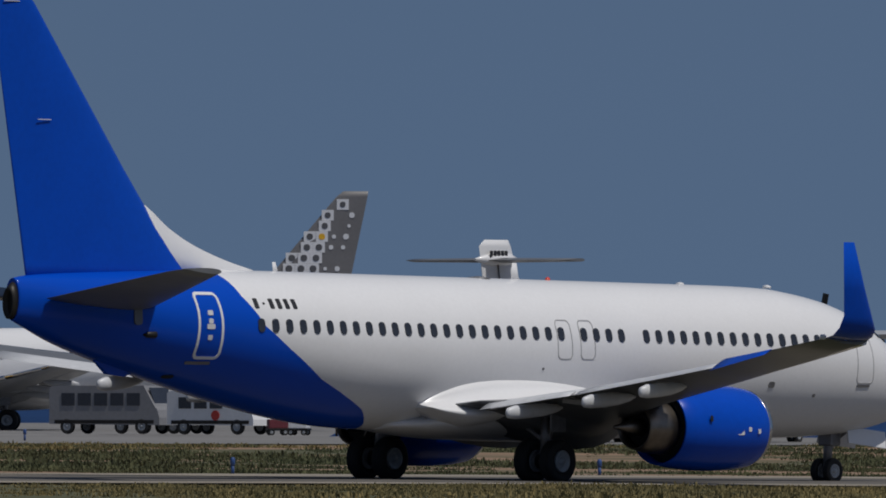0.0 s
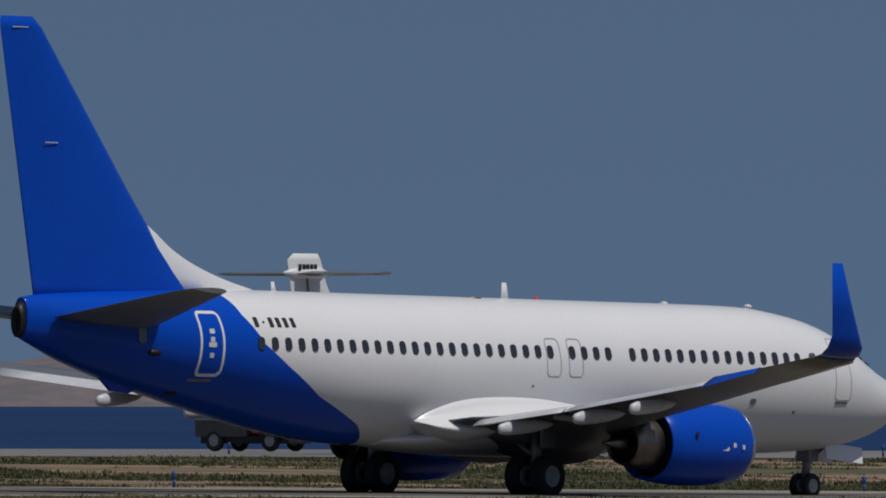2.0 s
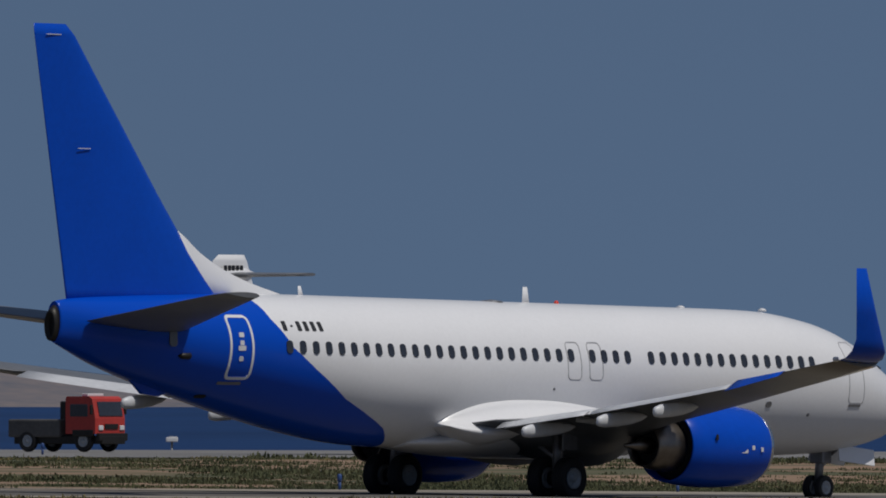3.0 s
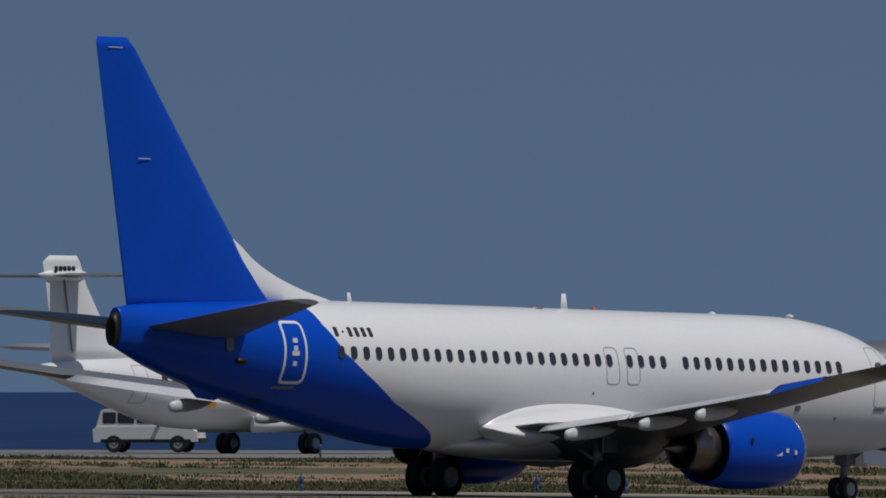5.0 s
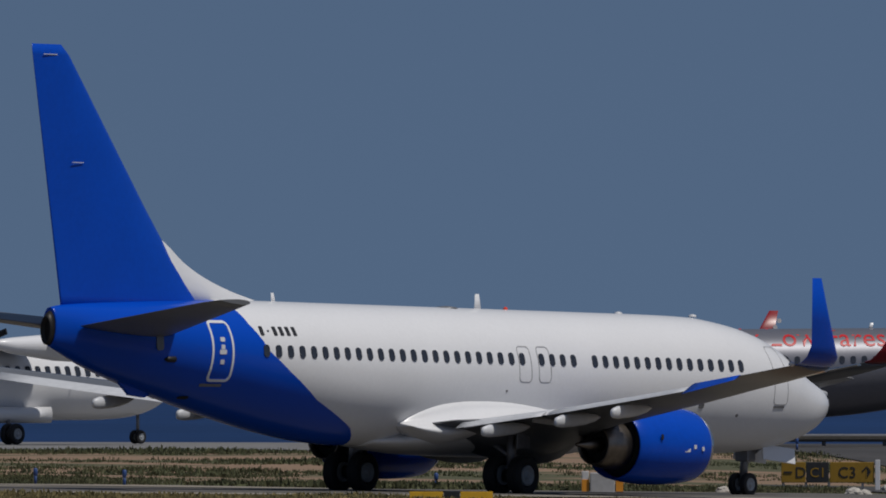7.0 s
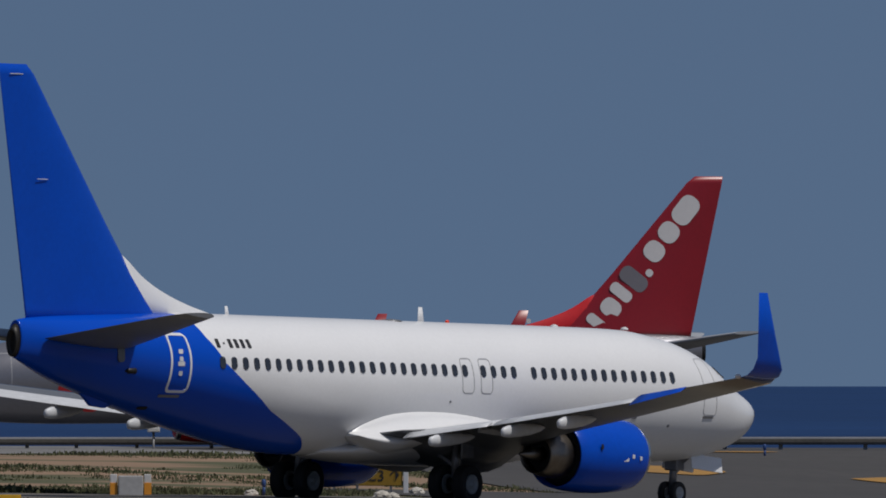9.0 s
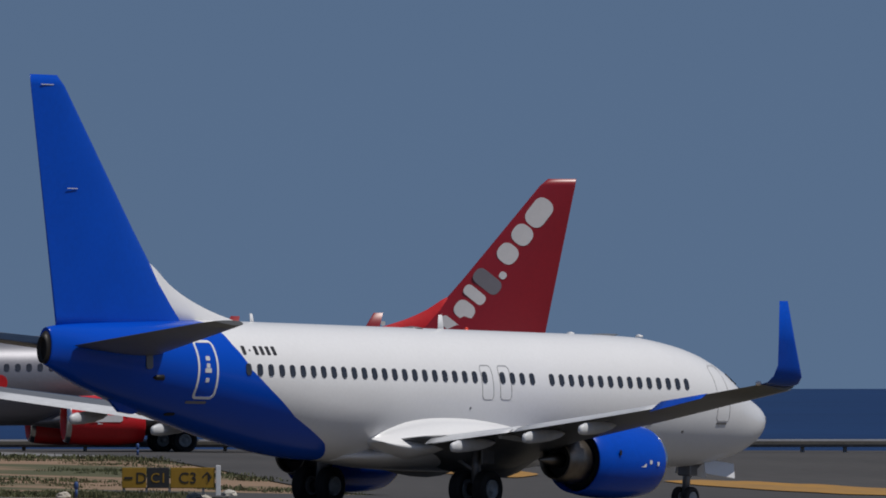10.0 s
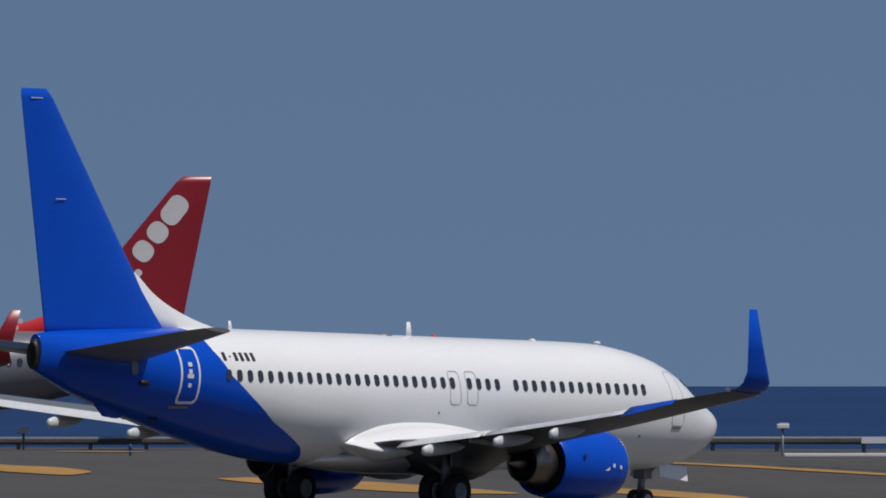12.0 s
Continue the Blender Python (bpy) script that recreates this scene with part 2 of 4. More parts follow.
# ---- twin-jet airliners ----
# fuselage rows: x from the main wheels forwards, crown, keel, half-width
TWIN_HULL = spline([
    (18.86, 2.88, 2.80, 0.04), (18.76, 3.12, 2.56, 0.27), (18.45, 3.32, 2.30, 0.53), (17.9, 3.52, 2.04, 0.82), (17.2, 3.78, 1.80, 1.08),
    (16.4, 4.16, 1.62, 1.32), (15.5, 4.60, 1.48, 1.54), (14.3, 4.96, 1.38, 1.71), (12.7, 5.20, 1.31, 1.83), (11.0, 5.29, 1.29, 1.88),
    (6.0, 5.30, 1.29, 1.88), (0.0, 5.30, 1.29, 1.88), (-4.0, 5.30, 1.29, 1.88), (-6.0, 5.30, 1.36, 1.87), (-8.0, 5.30, 1.60, 1.83),
    (-10.0, 5.29, 1.95, 1.70), (-12.0, 5.25, 2.36, 1.48), (-14.0, 5.18, 2.80, 1.15), (-15.8, 5.09, 3.26, 0.78), (-17.0, 5.0, 3.66, 0.40),
    (-17.5, 4.92, 3.84, 0.23)], 4)
LEAN = -0.008
SWEEP = 0.523


def wheel(parent, name, at, r, w, hub_r, label=""):
    """A tyre with tread grooves on a dished hub; it turns about y."""
    hold = new(name)
    hold.parent = parent
    hold.location = at
    prof = [(-w * 0.30, r * 0.55), (-w * 0.5, r * 0.66), (-w * 0.5, r * 0.84), (-w * 0.40, r * 0.965), (-w * 0.24, r * 0.995), (-w * 0.2, r * 0.975),
            (-w * 0.16, r), (-0.01, r), (0, r * 0.98), (0.01, r), (w * 0.16, r), (w * 0.2, r * 0.975), (w * 0.24, r * 0.995), (w * 0.40, r * 0.965),
            (w * 0.5, r * 0.84), (w * 0.5, r * 0.66), (w * 0.30, r * 0.55)]
    tyre = part("tyre", lathe(prof, "y", n=40), M_rubber, hold)
    for s in (-1, 1):
        hub = lathe([(s * w * 0.28, hub_r), (s * w * 0.46, hub_r * 0.98), (s * w * 0.44, hub_r * 0.80), (s * w * 0.30, hub_r * 0.66), (s * w * 0.31, hub_r * 0.34),
                     (s * w * 0.48, hub_r * 0.28), (s * w * 0.50, hub_r * 0.1)], "y", n=28)
        for k in range(8):
            a = 2 * math.pi * k / 8
            lathe([(s * w * 0.28, 0.025), (s * w * 0.36, 0.025)], "y", (math.cos(a) * hub_r * 0.5, 0, math.sin(a) * hub_r * 0.5), 8, True, hub)
        part("hub", hub, M_hub, hold, "pale grey wheel hub with bolts")
    return hold


def wing_line(y):
    """Leading edge, trailing edge and height of a wing at y metres out."""
    le = -4.25 + SWEEP * (17.2 - y) + (max(0.0, 5.2 - y) / 3.3) ** 1.6 * 0.95
    te = -2.45 if y < 5.9 else -2.45 - (y - 5.9) * 0.305
    z = 2.02 + (y - 1.9) * 0.112 + max(0.0, y - 9) ** 2 * 0.0016
    return le, te, z


def airliner(name, kit):
    """A low-wing twin jet in parts, its origin on the ground under the main wheels, nose along +x."""
    root = new(name)
    hull = loft([hull_ring(*r, LEAN) for r in TWIN_HULL])
    fus = part("fuselage", hull, kit["hull"], root, kit["hull_label"])
    # tail cone with its exhaust
    part("exhaust_cone", loft([hull_ring(-17.46, 4.86, 3.86, 0.22, LEAN, 24), hull_ring(-17.66, 4.68, 3.88, 0.19, LEAN, 24), hull_ring(-17.68, 4.62, 3.94, 0.15, LEAN, 24),
                               hull_ring(-17.54, 4.58, 3.98, 0.12, LEAN, 24)]), M_dark, root, "sooty metal tail exhaust")
    # cabin windows
    like = None
    for side in kit["window_sides"]:
        for k in range(45):
            if k in (24, 29):
                continue
            x = -9.87 + 0.508 * k - (0.10 if k > 23 else 0.0)
            z = 3.885 + LEAN * x
            m = on_skin(TWIN_HULL, LEAN, x, z, side)
            if like is None:
                like = part("cabin_window", panel(0.25, 0.35, 0.11, 0.03), M_glass, root)
                like.matrix_basis = m
            else:
                share("cabin_window", like, root, m)
    for side in kit["window_sides"]:
        # service doors, overwing exits
        d = part("aft_door", outline(TWIN_HULL, LEAN, -11.62, 3.93, 0.86, 1.72, side, 0.17, 0.075, 0.014, -0.03), kit["door"], root, "door outlined in a painted band")
        for zz, ww in ((0.33, 0.2), (0.12, 0.16), (-0.02, 0.3), (-0.3, 0.16)):
            piece = part("placard", panel(ww * 0.9, 0.13, 0.03, 0.02), M_frame, d)
            piece.matrix_basis = on_skin(TWIN_HULL, LEAN, -11.62, 3.93 + zz, side)
        sill = part("door_sill", panel(0.78, 0.09, 0.03, 0.03), M_strut, root)
        sill.matrix_basis = on_skin(TWIN_HULL, LEAN, -11.75, 2.98, side)
        for x in (1.94, 2.86):
            part("overwing_exit", outline(TWIN_HULL, LEAN, x, 3.72, 0.60, 1.04, side, 0.15, 0.028, 0.008), M_line, root, "thin grey exit outline")
        part("forward_door", outline(TWIN_HULL, LEAN, 14.55, 3.52, 0.80, 1.70, side, 0.15, 0.03, 0.008), M_line, root, "thin grey door outline")
        sill = part("door_sill", panel(0.6, 0.07, 0.03, 0.03), M_strut, root)
        sill.matrix_basis = on_skin(TWIN_HULL, LEAN, 14.5, 2.62, side)
        # flight deck glass
        for x, z, w, h in ((16.85, 3.84, 0.45, 0.36), (16.35, 4.02, 0.5, 0.38), (15.85, 4.14, 0.4, 0.36)):
            p = part("cockpit_window", panel(w, h, 0.08, 0.05), M_glass, root, "dark cockpit side glass")
            p.matrix_basis = on_skin(TWIN_HULL, LEAN, x, z + LEAN * x, side)
        for x, z, w, h in ((-9.2 + 19.7, 2.62, 0.24, 0.17), (9.4, 2.1, 0.1, 0.1), (12.4, 2.35, 0.1, 0.1), (1.1, 2.95, 0.07, 0.07), (18.6, 2.75, 0.10, 0.22)):
            p = part("port", panel(w, h, min(w, h) * 0.4, 0.03), M_strut, root, "small dark port in the skin")
            p.matrix_basis = on_skin(TWIN_HULL, LEAN, x, z, side)
    # seal plates under the tailplane roots, tail skid, air outlets
    for side in (-1, 1):
        plate = part("seal_plate", panel(0.26, 0.66, 0.1, 0.04), M_wing, root, "dark grey seal plate at the tailplane root")
        plate.matrix_basis = on_skin(TWIN_HULL, LEAN, -14.0, 4.25, side)
        vent = part("air_outlet", lathe([(0.0, 0.02), (0.12, 0.08), (0.38, 0.09), (0.42, 0.05)], "x", (0, 0, 0), 14), M_dark, root, "dark flush air outlet")
        vent.matrix_basis = on_skin(TWIN_HULL, LEAN, -13.75, 3.68, side)
        hole = part("drain_port", panel(0.34, 0.22, 0.09, 0.03), M_black, root, "dark drain port")
        hole.matrix_basis = on_skin(TWIN_HULL, LEAN, -12.2, 2.62, side)
    part("tail_skid", loft([[(x, -w, z), (x, w, z), (x, w * 0.6, z - d), (x, -w * 0.6, z - d)] for x, w, z, d in ((-12.9, 0.05, 2.75, 0.05), (-13.3, 0.12, 2.82, 0.22), (-13.9, 0.12, 2.92, 0.26), (-14.4, 0.05, 3.05, 0.05))], True, False), kit["hull"], root, "small tail skid under the rear hull")
    # belly fairing over the wing roots
    rows = spline([(6.4, 1.5, 1.3, 0.5), (5.0, 2.0, 1.13, 1.85), (2.5, 2.5, 1.06, 2.12), (0.0, 2.62, 1.06, 2.18), (-1.6, 2.1, 1.10, 1.85), (-2.8, 1.75, 1.2, 1.35), (-3.8, 1.55, 1.30, 0.7)], 4)
    part("belly_fairing", loft([hull_ring(*r, LEAN) for r in rows]), kit["belly"], root, kit["belly_label"])
    # the fillet that flares out behind the wing root
    for side in (-1, 1):
        rings = []
        for x, zt, yo, zo in spline([(-3.35, 2.0, 1.84, 1.90), (-2.95, 2.22, 2.04, 1.82), (-2.3, 2.44, 2.32, 1.78), (-1.5, 2.60, 2.54, 1.84), (-0.4, 2.68, 2.66, 1.98), (1.5, 2.66, 2.60, 2.12), (3.6, 2.45, 2.3, 2.12), (5.0, 2.25, 1.95, 2.1)], 4):
            yi = skin_point(TWIN_HULL, x, zt + LEAN * x, LEAN) - 0.03
            pts = [(yi, zt)]
            for k in range(1, 7):
                u = k / 6
                pts.append((yi + (yo - yi) * u ** 1.5, zt + (zo - zt) * u ** 0.72))
            f = min(1.0, 0.06 + (x + 3.35) / 1.6)
            pts += [(yo - 0.05, zo - 0.16 * f), (yi - 0.05, zo - 0.42 * f), (1.2, zo - 0.5 * f), (1.2, zt)]
            rings.append([(x, side * y, z + LEAN * x) for y, z in pts])
        part("root_fillet", loft(rings), kit["belly"], root, "smooth fillet behind the wing root")
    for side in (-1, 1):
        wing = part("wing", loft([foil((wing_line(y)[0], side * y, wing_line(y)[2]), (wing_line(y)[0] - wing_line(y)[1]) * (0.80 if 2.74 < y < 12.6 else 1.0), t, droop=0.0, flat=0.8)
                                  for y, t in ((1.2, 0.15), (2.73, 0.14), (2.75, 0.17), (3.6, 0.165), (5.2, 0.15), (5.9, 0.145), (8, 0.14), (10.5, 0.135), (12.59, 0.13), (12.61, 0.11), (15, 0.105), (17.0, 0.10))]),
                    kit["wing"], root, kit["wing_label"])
        # leading-edge slats stand proud
        for y0, y1 in ((5.7, 9.3), (9.4, 13.0), (13.1, 16.7)):
            rings = []
            for k in range(5):
                y = y0 + (y1 - y0) * k / 4
                le, te, z = wing_line(y)
                c = (le - te) * 0.16
                rings.append(foil((le + 0.14, side * y, z - 0.07), c, 0.42))
            part("slat", loft(rings), M_bare, wing, "bare metal leading-edge slat")
        # lowered flaps in two rows
        for y0, y1 in ((2.75, 5.75), (5.95, 12.5)):
            for row, (back0, chord, drop) in enumerate(((0.80, 0.16, 0.02), (0.945, 0.07, 0.10))):
                rings = []
                for k in range(7):
                    y = y0 + (y1 - y0) * k / 6
                    le, te, z = wing_line(y)
                    c = le - te
                    q = [Vector(p) for p in foil((0, 0, 0), c * chord, 0.16)]
                    tip = Euler((0, radians(-14 - 8 * row), 0)).to_matrix()
                    rings.append([tip @ p + Vector((le - c * back0 + 0.02, side * y, z - drop + 0.02)) for p in q])
                part("flap", loft(rings), M_flap, wing, "pale grey lowered flap")
        for y, s in ((4.0, 0.9), (6.75, 0.85), (9.25, 0.75)):
            le, te, z = wing_line(y)
            rings = []
            for u, r in ((0.0, 0.02), (0.12, 0.11), (0.35, 0.18), (0.6, 0.20), (0.85, 0.19), (0.97, 0.14), (1.0, 0.05)):
                x = te + 2.0 * s - u * 2.5 * s
                zz = z - 0.30 - u * 0.16
                rings.append([(x, side * y + 0.62 * r * math.cos(a), zz + 0.95 * r * math.sin(a)) for a in (2 * math.pi * k / 14 for k in range(14))])
            part("flap_fairing", loft(rings), kit["fairing"], wing, "canoe-shaped flap track fairing")
        # blue piece added behind the outer trailing edge, on one wing only
        if kit["panel"] and side < 0:
            rings = []
            for k in range(5):
                y = 12.55 + 0.5 * k
                le, te, z = wing_line(y)
                tip = Euler((0, radians(-25), 0)).to_matrix()
                rings.append([tip @ p + Vector((te + 0.10, side * y, z + 0.03)) for p in foil((0, 0, 0), 0.74 - 0.10 * k, 0.08)])
            part("painted_panel", loft(rings), M_blue, wing, "blue piece added at the trailing edge")
        # blended winglet
        le, te, z = wing_line(17.0)
        path = [(17.0, z, le, le - te, 0.10, 0), (17.28, z + 0.06, le - 0.18, 1.58, 0.10, 20), (17.5, z + 0.24, le - 0.36, 1.42, 0.10, 50), (17.6, z + 0.55, le - 0.62, 1.10, 0.09, 72),
                (17.72, z + 1.2, le - 1.04, 0.84, 0.09, 80), (17.9, z + 2.40, le - 1.72, 0.42, 0.09, 82)]
        rings = [foil((x, side * y, zz), c, t, (0, -side * math.sin(radians(a)), math.cos(radians(a)))) for y, zz, x, c, t, a in path]
        part("winglet", loft(rings), kit["winglet"], wing, kit["winglet_label"])
        part("wingtip_light", lathe([(-0.08, 0.02), (-0.05, 0.07), (0.05, 0.07), (0.09, 0.02)], "x", (le - 1.75, side * 16.95, z + 0.02), 10), M_frame, wing)
    # engines
    for side in (-1, 1):
        ey, ez = side * 4.83, 1.47
        at = (0, ey, ez)
        nac = part("engine_nacelle", lathe([(4.55, 0.78), (5.5, 0.80), (5.68, 0.84), (5.74, 0.90), (5.68, 0.97), (5.45, 1.04), (5.0, 1.09), (4.2, 1.12), (3.4, 1.11), (2.7, 1.05), (2.22, 0.975),
                                            (2.18, 0.94), (2.7, 0.94)], "x", at, 48, False), kit["nacelle"], root, kit["nacelle_label"])
        part("inlet_lip", lathe([(5.44, 0.86), (5.62, 0.87), (5.755, 0.905), (5.70, 0.965), (5.54, 1.03), (5.52, 1.02)], "x", at, 48, False), M_bare, nac, "polished inlet lip")
        part("fan", lathe([(4.6, 0.79), (4.62, 0.3), (4.95, 0.2), (5.15, 0.02)], "x", at, 32), M_dark, nac)
        part("fan_duct", lathe([(2.6, 0.93), (2.3, 0.72), (2.32, 0.6)], "x", at, 40, False), M_black, nac)
        part("core_cowl", lathe([(2.9, 0.72), (2.2, 0.70), (1.6, 0.64), (1.25, 0.57), (1.22, 0.54), (1.6, 0.54)], "x", at, 40, False), M_steel, nac, "heat-stained core cowl")
        part("core_nozzle", lathe([(1.7, 0.54), (1.5, 0.45), (1.5, 0.15)], "x", at, 32, False), M_black, nac)
        part("exhaust_plug", lathe([(1.6, 0.26), (1.2, 0.20), (0.7, 0.09), (0.45, 0.05), (0.42, 0.01)], "x", at, 24), M_steel, nac, "brown heat-stained exhaust plug")
        for zz, xx, w in ((1.36, 4.26, 0.26), (1.45, 4.62, 0.12), (1.40, 5.0, 0.10)):
            a = math.asin((zz - ez) / 1.11)
            p = part("placard", panel(w, 0.12, 0.03, 0.02), M_frame, nac)
            p.matrix_basis = Matrix.Translation((xx, ey + side * 1.105 * math.cos(a), zz))
        p = part("vent", panel(0.1, 0.16, 0.04, 0.02), M_black, nac)
        p.matrix_basis = Matrix.Translation((3.05, ey + side * 1.105, 1.72))
        le, te, z = wing_line(4.83)
        rings = [[(x, ey + hw, b), (x, ey + hw, t), (x, ey, t + 0.06), (x, ey - hw, t), (x, ey - hw, b)] for x, hw, b, t in
                 ((4.6, 0.05, 2.2, 2.5), (3.8, 0.16, 2.2, 2.62), (2.6, 0.2, 2.0, 2.6), (1.0, 0.2, 1.9, 2.3), (-0.6, 0.14, 2.0, 2.2), (-1.6, 0.04, 2.08, 2.15))]
        part("pylon", loft(rings, True, False), M_grey, root)
    # fin with a white or coloured dorsal fillet
    rings = []
    for u in (0, 0.06, 0.14, 0.2, 0.4, 0.6, 0.8, 0.96, 1.0):
        z = 4.95 + u * 7.38
        le = -11.02 - (z - 5.1) * 0.838
        te = -17.0 - (z - 5.1) * 0.208
        le += max(0.0, 6.7 - z) * 0.24
        rings.append(foil((le - (0.12 if u == 1.0 else 0), 0, z), le - te - (0.14 if u == 1.0 else 0), 0.085, (0, 1, 0)))
    tail = part("tail_fin", loft(rings), kit["fin"], root, kit["fin_label"])
    part("trim_mark", box(-16.55, -0.155, 9.08, 0.5, 0.02, 0.02), M_frame, tail)
    part("rudder_horn", box(-17.75, -0.075, 12.05, 0.6, 0.02, 0.02), M_frame, tail)
    rings = []
    for x, z0, z1, w in spline([(-8.3, 5.2, 5.38, 0.03), (-9.4, 5.1, 5.62, 0.10), (-10.6, 5.1, 5.98, 0.15), (-11.6, 5.1, 6.42, 0.19), (-12.5, 5.1, 6.98, 0.20), (-12.95, 5.1, 7.0, 0.12)], 3):
        rings.append([(x, -w, z0), (x, -w * 0.8, z0 + (z1 - z0) * 0.5), (x, -w * 0.35, z1 - 0.05), (x, 0, z1), (x, w * 0.35, z1 - 0.05), (x, w * 0.8, z0 + (z1 - z0) * 0.5), (x, w, z0)])
    part("dorsal_fin", loft(rings), kit["dorsal"], root, kit["dorsal_label"])
    for side in (-1, 1):
        rings = []
        for u in (0, 0.1, 0.3, 0.6, 0.9, 1.0):
            y = 0.55 + u * 6.6
            le, te = -12.9 - 4.75 * u, -16.8 - 2.35 * u
            sec = foil((0, 0, 0), (le - te) * (0.9 if u == 1 else 1), 0.10)
            trim = Euler((0, radians(2.6), 0)).to_matrix()
            rings.append([trim @ (p + Vector((le + 15.6, 0, 0))) + Vector((-15.6, side * y, 4.50 + u * 0.66)) for p in sec])
        part("tailplane", loft(rings), kit["tailplane"], root, "grey swept tailplane")
    # aerials, beacon
    for x, h, c in ((-7.4, 0.24, 0.22), (2.16, 0.42, 0.34)):
        rings = [foil((x + 0.1, 0, 5.22 + LEAN * x), c, 0.12, (0, 1, 0), 6), foil((x - 0.02, 0, 5.30 + LEAN * x + h), c * 0.55, 0.12, (0, 1, 0), 6)]
        part("blade_aerial", loft(rings), M_white, root, "white blade aerial on the crown")
    part("satcom_hump", lathe([(0.48, 0.03), (0.5, 0.34), (0.54, 0.28), (0.57, 0.03)], "z", (0.6, 0, 4.78 + LEAN), 20), M_strut, root)
    part("beacon", lathe([(-0.03, 0.07), (0.06, 0.065), (0.10, 0.02)], "z", (3.4, 0, 5.28 + LEAN * 3.4), 14), M_beacon, root, "red anti-collision beacon")
    for x in (8.8, 12.4):
        part("crown_fitting", lathe([(0, 0.12), (0.06, 0.11), (0.09, 0.03)], "z", (x, 0, 5.27 + LEAN * x), 12), M_frame, root)
    # landing gear
    for side in (-1, 1):
        gear = new("main_gear")
        gear.parent = root
        part("leg", tube((0.0, side * 2.86, 0.55), (0.15, side * 2.75, 2.1), 0.13), M_strut, gear)
        part("axle", tube((0, side * 2.3, 0.565), (0, side * 3.42, 0.565), 0.09), M_strut, gear)
        part("brace", tube((0.02, side * 2.8, 1.1), (0.2, side * 1.6, 1.7), 0.07), M_strut, gear)
        part("torque_link", tube((0.3, side * 2.86, 0.75), (0.12, side * 2.86, 1.35), 0.05), M_strut, gear)
        part("strut_door", box(0.1, side * 3.2, 1.62, 0.6, 0.05, 0.6, 0.02), M_strut, gear)
        part("drag_link", tube((0.9, side * 2.5, 1.7), (0.05, side * 2.85, 0.95), 0.05), M_strut, gear)
        part("brake_pack", lathe([(-0.18, 0.2), (0.18, 0.2)], "y", (0, side * 2.86, 0.565), 20), M_dark, gear)
    wheels = []
    for y in (-3.29, -2.43, 2.43, 3.29):
        wheels.append((wheel(root, "main_wheel", (0, y, 0.565), 0.565, 0.42, 0.29), 0.565))
    gear = new("nose_gear")
    gear.parent = root
    part("leg", tube((15.0, 0, 0.34), (15.12, 0, 1.7), 0.12), M_strut, gear)
    part("steering_box", box(15.1, 0, 1.22, 0.42, 0.46, 0.42, 0.05), M_strut, gear)
    part("drag_brace", tube((15.05, 0, 1.0), (16.2, 0, 1.6), 0.05), M_strut, gear)
    part("axle", tube((15.0, -0.3, 0.343), (15.0, 0.3, 0.343), 0.05), M_strut, gear)
    part("taxi_light", lathe([(0, 0.1), (0.08, 0.11), (0.1, 0.02)], "x", (15.15, 0, 1.05), 12), M_frame, gear)
    for side in (-1, 1):
        bm = box(0, 0, 0, 1.6, 0.05, 0.46, 0.02)
        d = part("gear_door", bm, kit["belly"], gear, "white nose gear door hanging open")
        d.matrix_basis = pose(16.05, side * 0.50, 1.24, side * 10, 5, 0)
    for y in (-0.21, 0.21):
        wheels.append((wheel(root, "nose_wheel", (15.0, y, 0.343), 0.343, 0.2, 0.19), 0.343))
    return root, wheels


# ---- the taxiing jet ----
jet, jet_wheels = airliner("airliner", dict(
    hull=M_jet, hull_label="white hull with a royal blue rear end", window_sides=(-1, 1), door=M_white, belly=M_white, belly_label="white belly fairing",
    wing=M_wing, wing_label="grey metal wing", fairing=M_flap, winglet=M_blue, winglet_label="royal blue upturned winglet", nacelle=M_blue,
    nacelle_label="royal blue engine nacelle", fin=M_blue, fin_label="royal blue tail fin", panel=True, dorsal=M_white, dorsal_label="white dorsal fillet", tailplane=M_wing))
tagged(jet, "white twin-jet airliner with royal blue tail, engines and winglets, taxiing", "airliner")
# registration: a code of five marks, kept as plain bars
for k, (w, h) in enumerate(((0.30, 0.36), (0.18, 0.07), (0.30, 0.36), (0.30, 0.36), (0.30, 0.36), (0.30, 0.36))):
    bar = part("registration_bar", panel(w * 0.5, h * 0.8, 0.03, 0.02), M_letter, jet)
    bar.matrix_basis = on_skin(TWIN_HULL, LEAN, -9.9 + 0.285 * k, 4.52, -1)


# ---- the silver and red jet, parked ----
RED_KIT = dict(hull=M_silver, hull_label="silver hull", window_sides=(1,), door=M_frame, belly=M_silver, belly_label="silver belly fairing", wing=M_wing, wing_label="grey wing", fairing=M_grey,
               winglet=M_red, winglet_label="crimson winglet", nacelle=M_redbright, nacelle_label="red engine nacelle", fin=M_red, fin_label="crimson tail fin with pale logo marks",
               panel=False, dorsal=M_redbright, dorsal_label="red dorsal fillet", tailplane=M_grey)
red_jet, _ = airliner("airliner", RED_KIT)
tagged(red_jet, "silver twin-jet airliner with crimson tail and red engines, pushed back", "airliner")
red_jet.scale = (0.925,) * 3


def red_pose(t):
    a = radians(6.170 + 0.134 * (t - 10.5))
    return pose(731.5 * math.sin(a), 731.5 * math.cos(a), 0.42, 0, 0, 183.8)


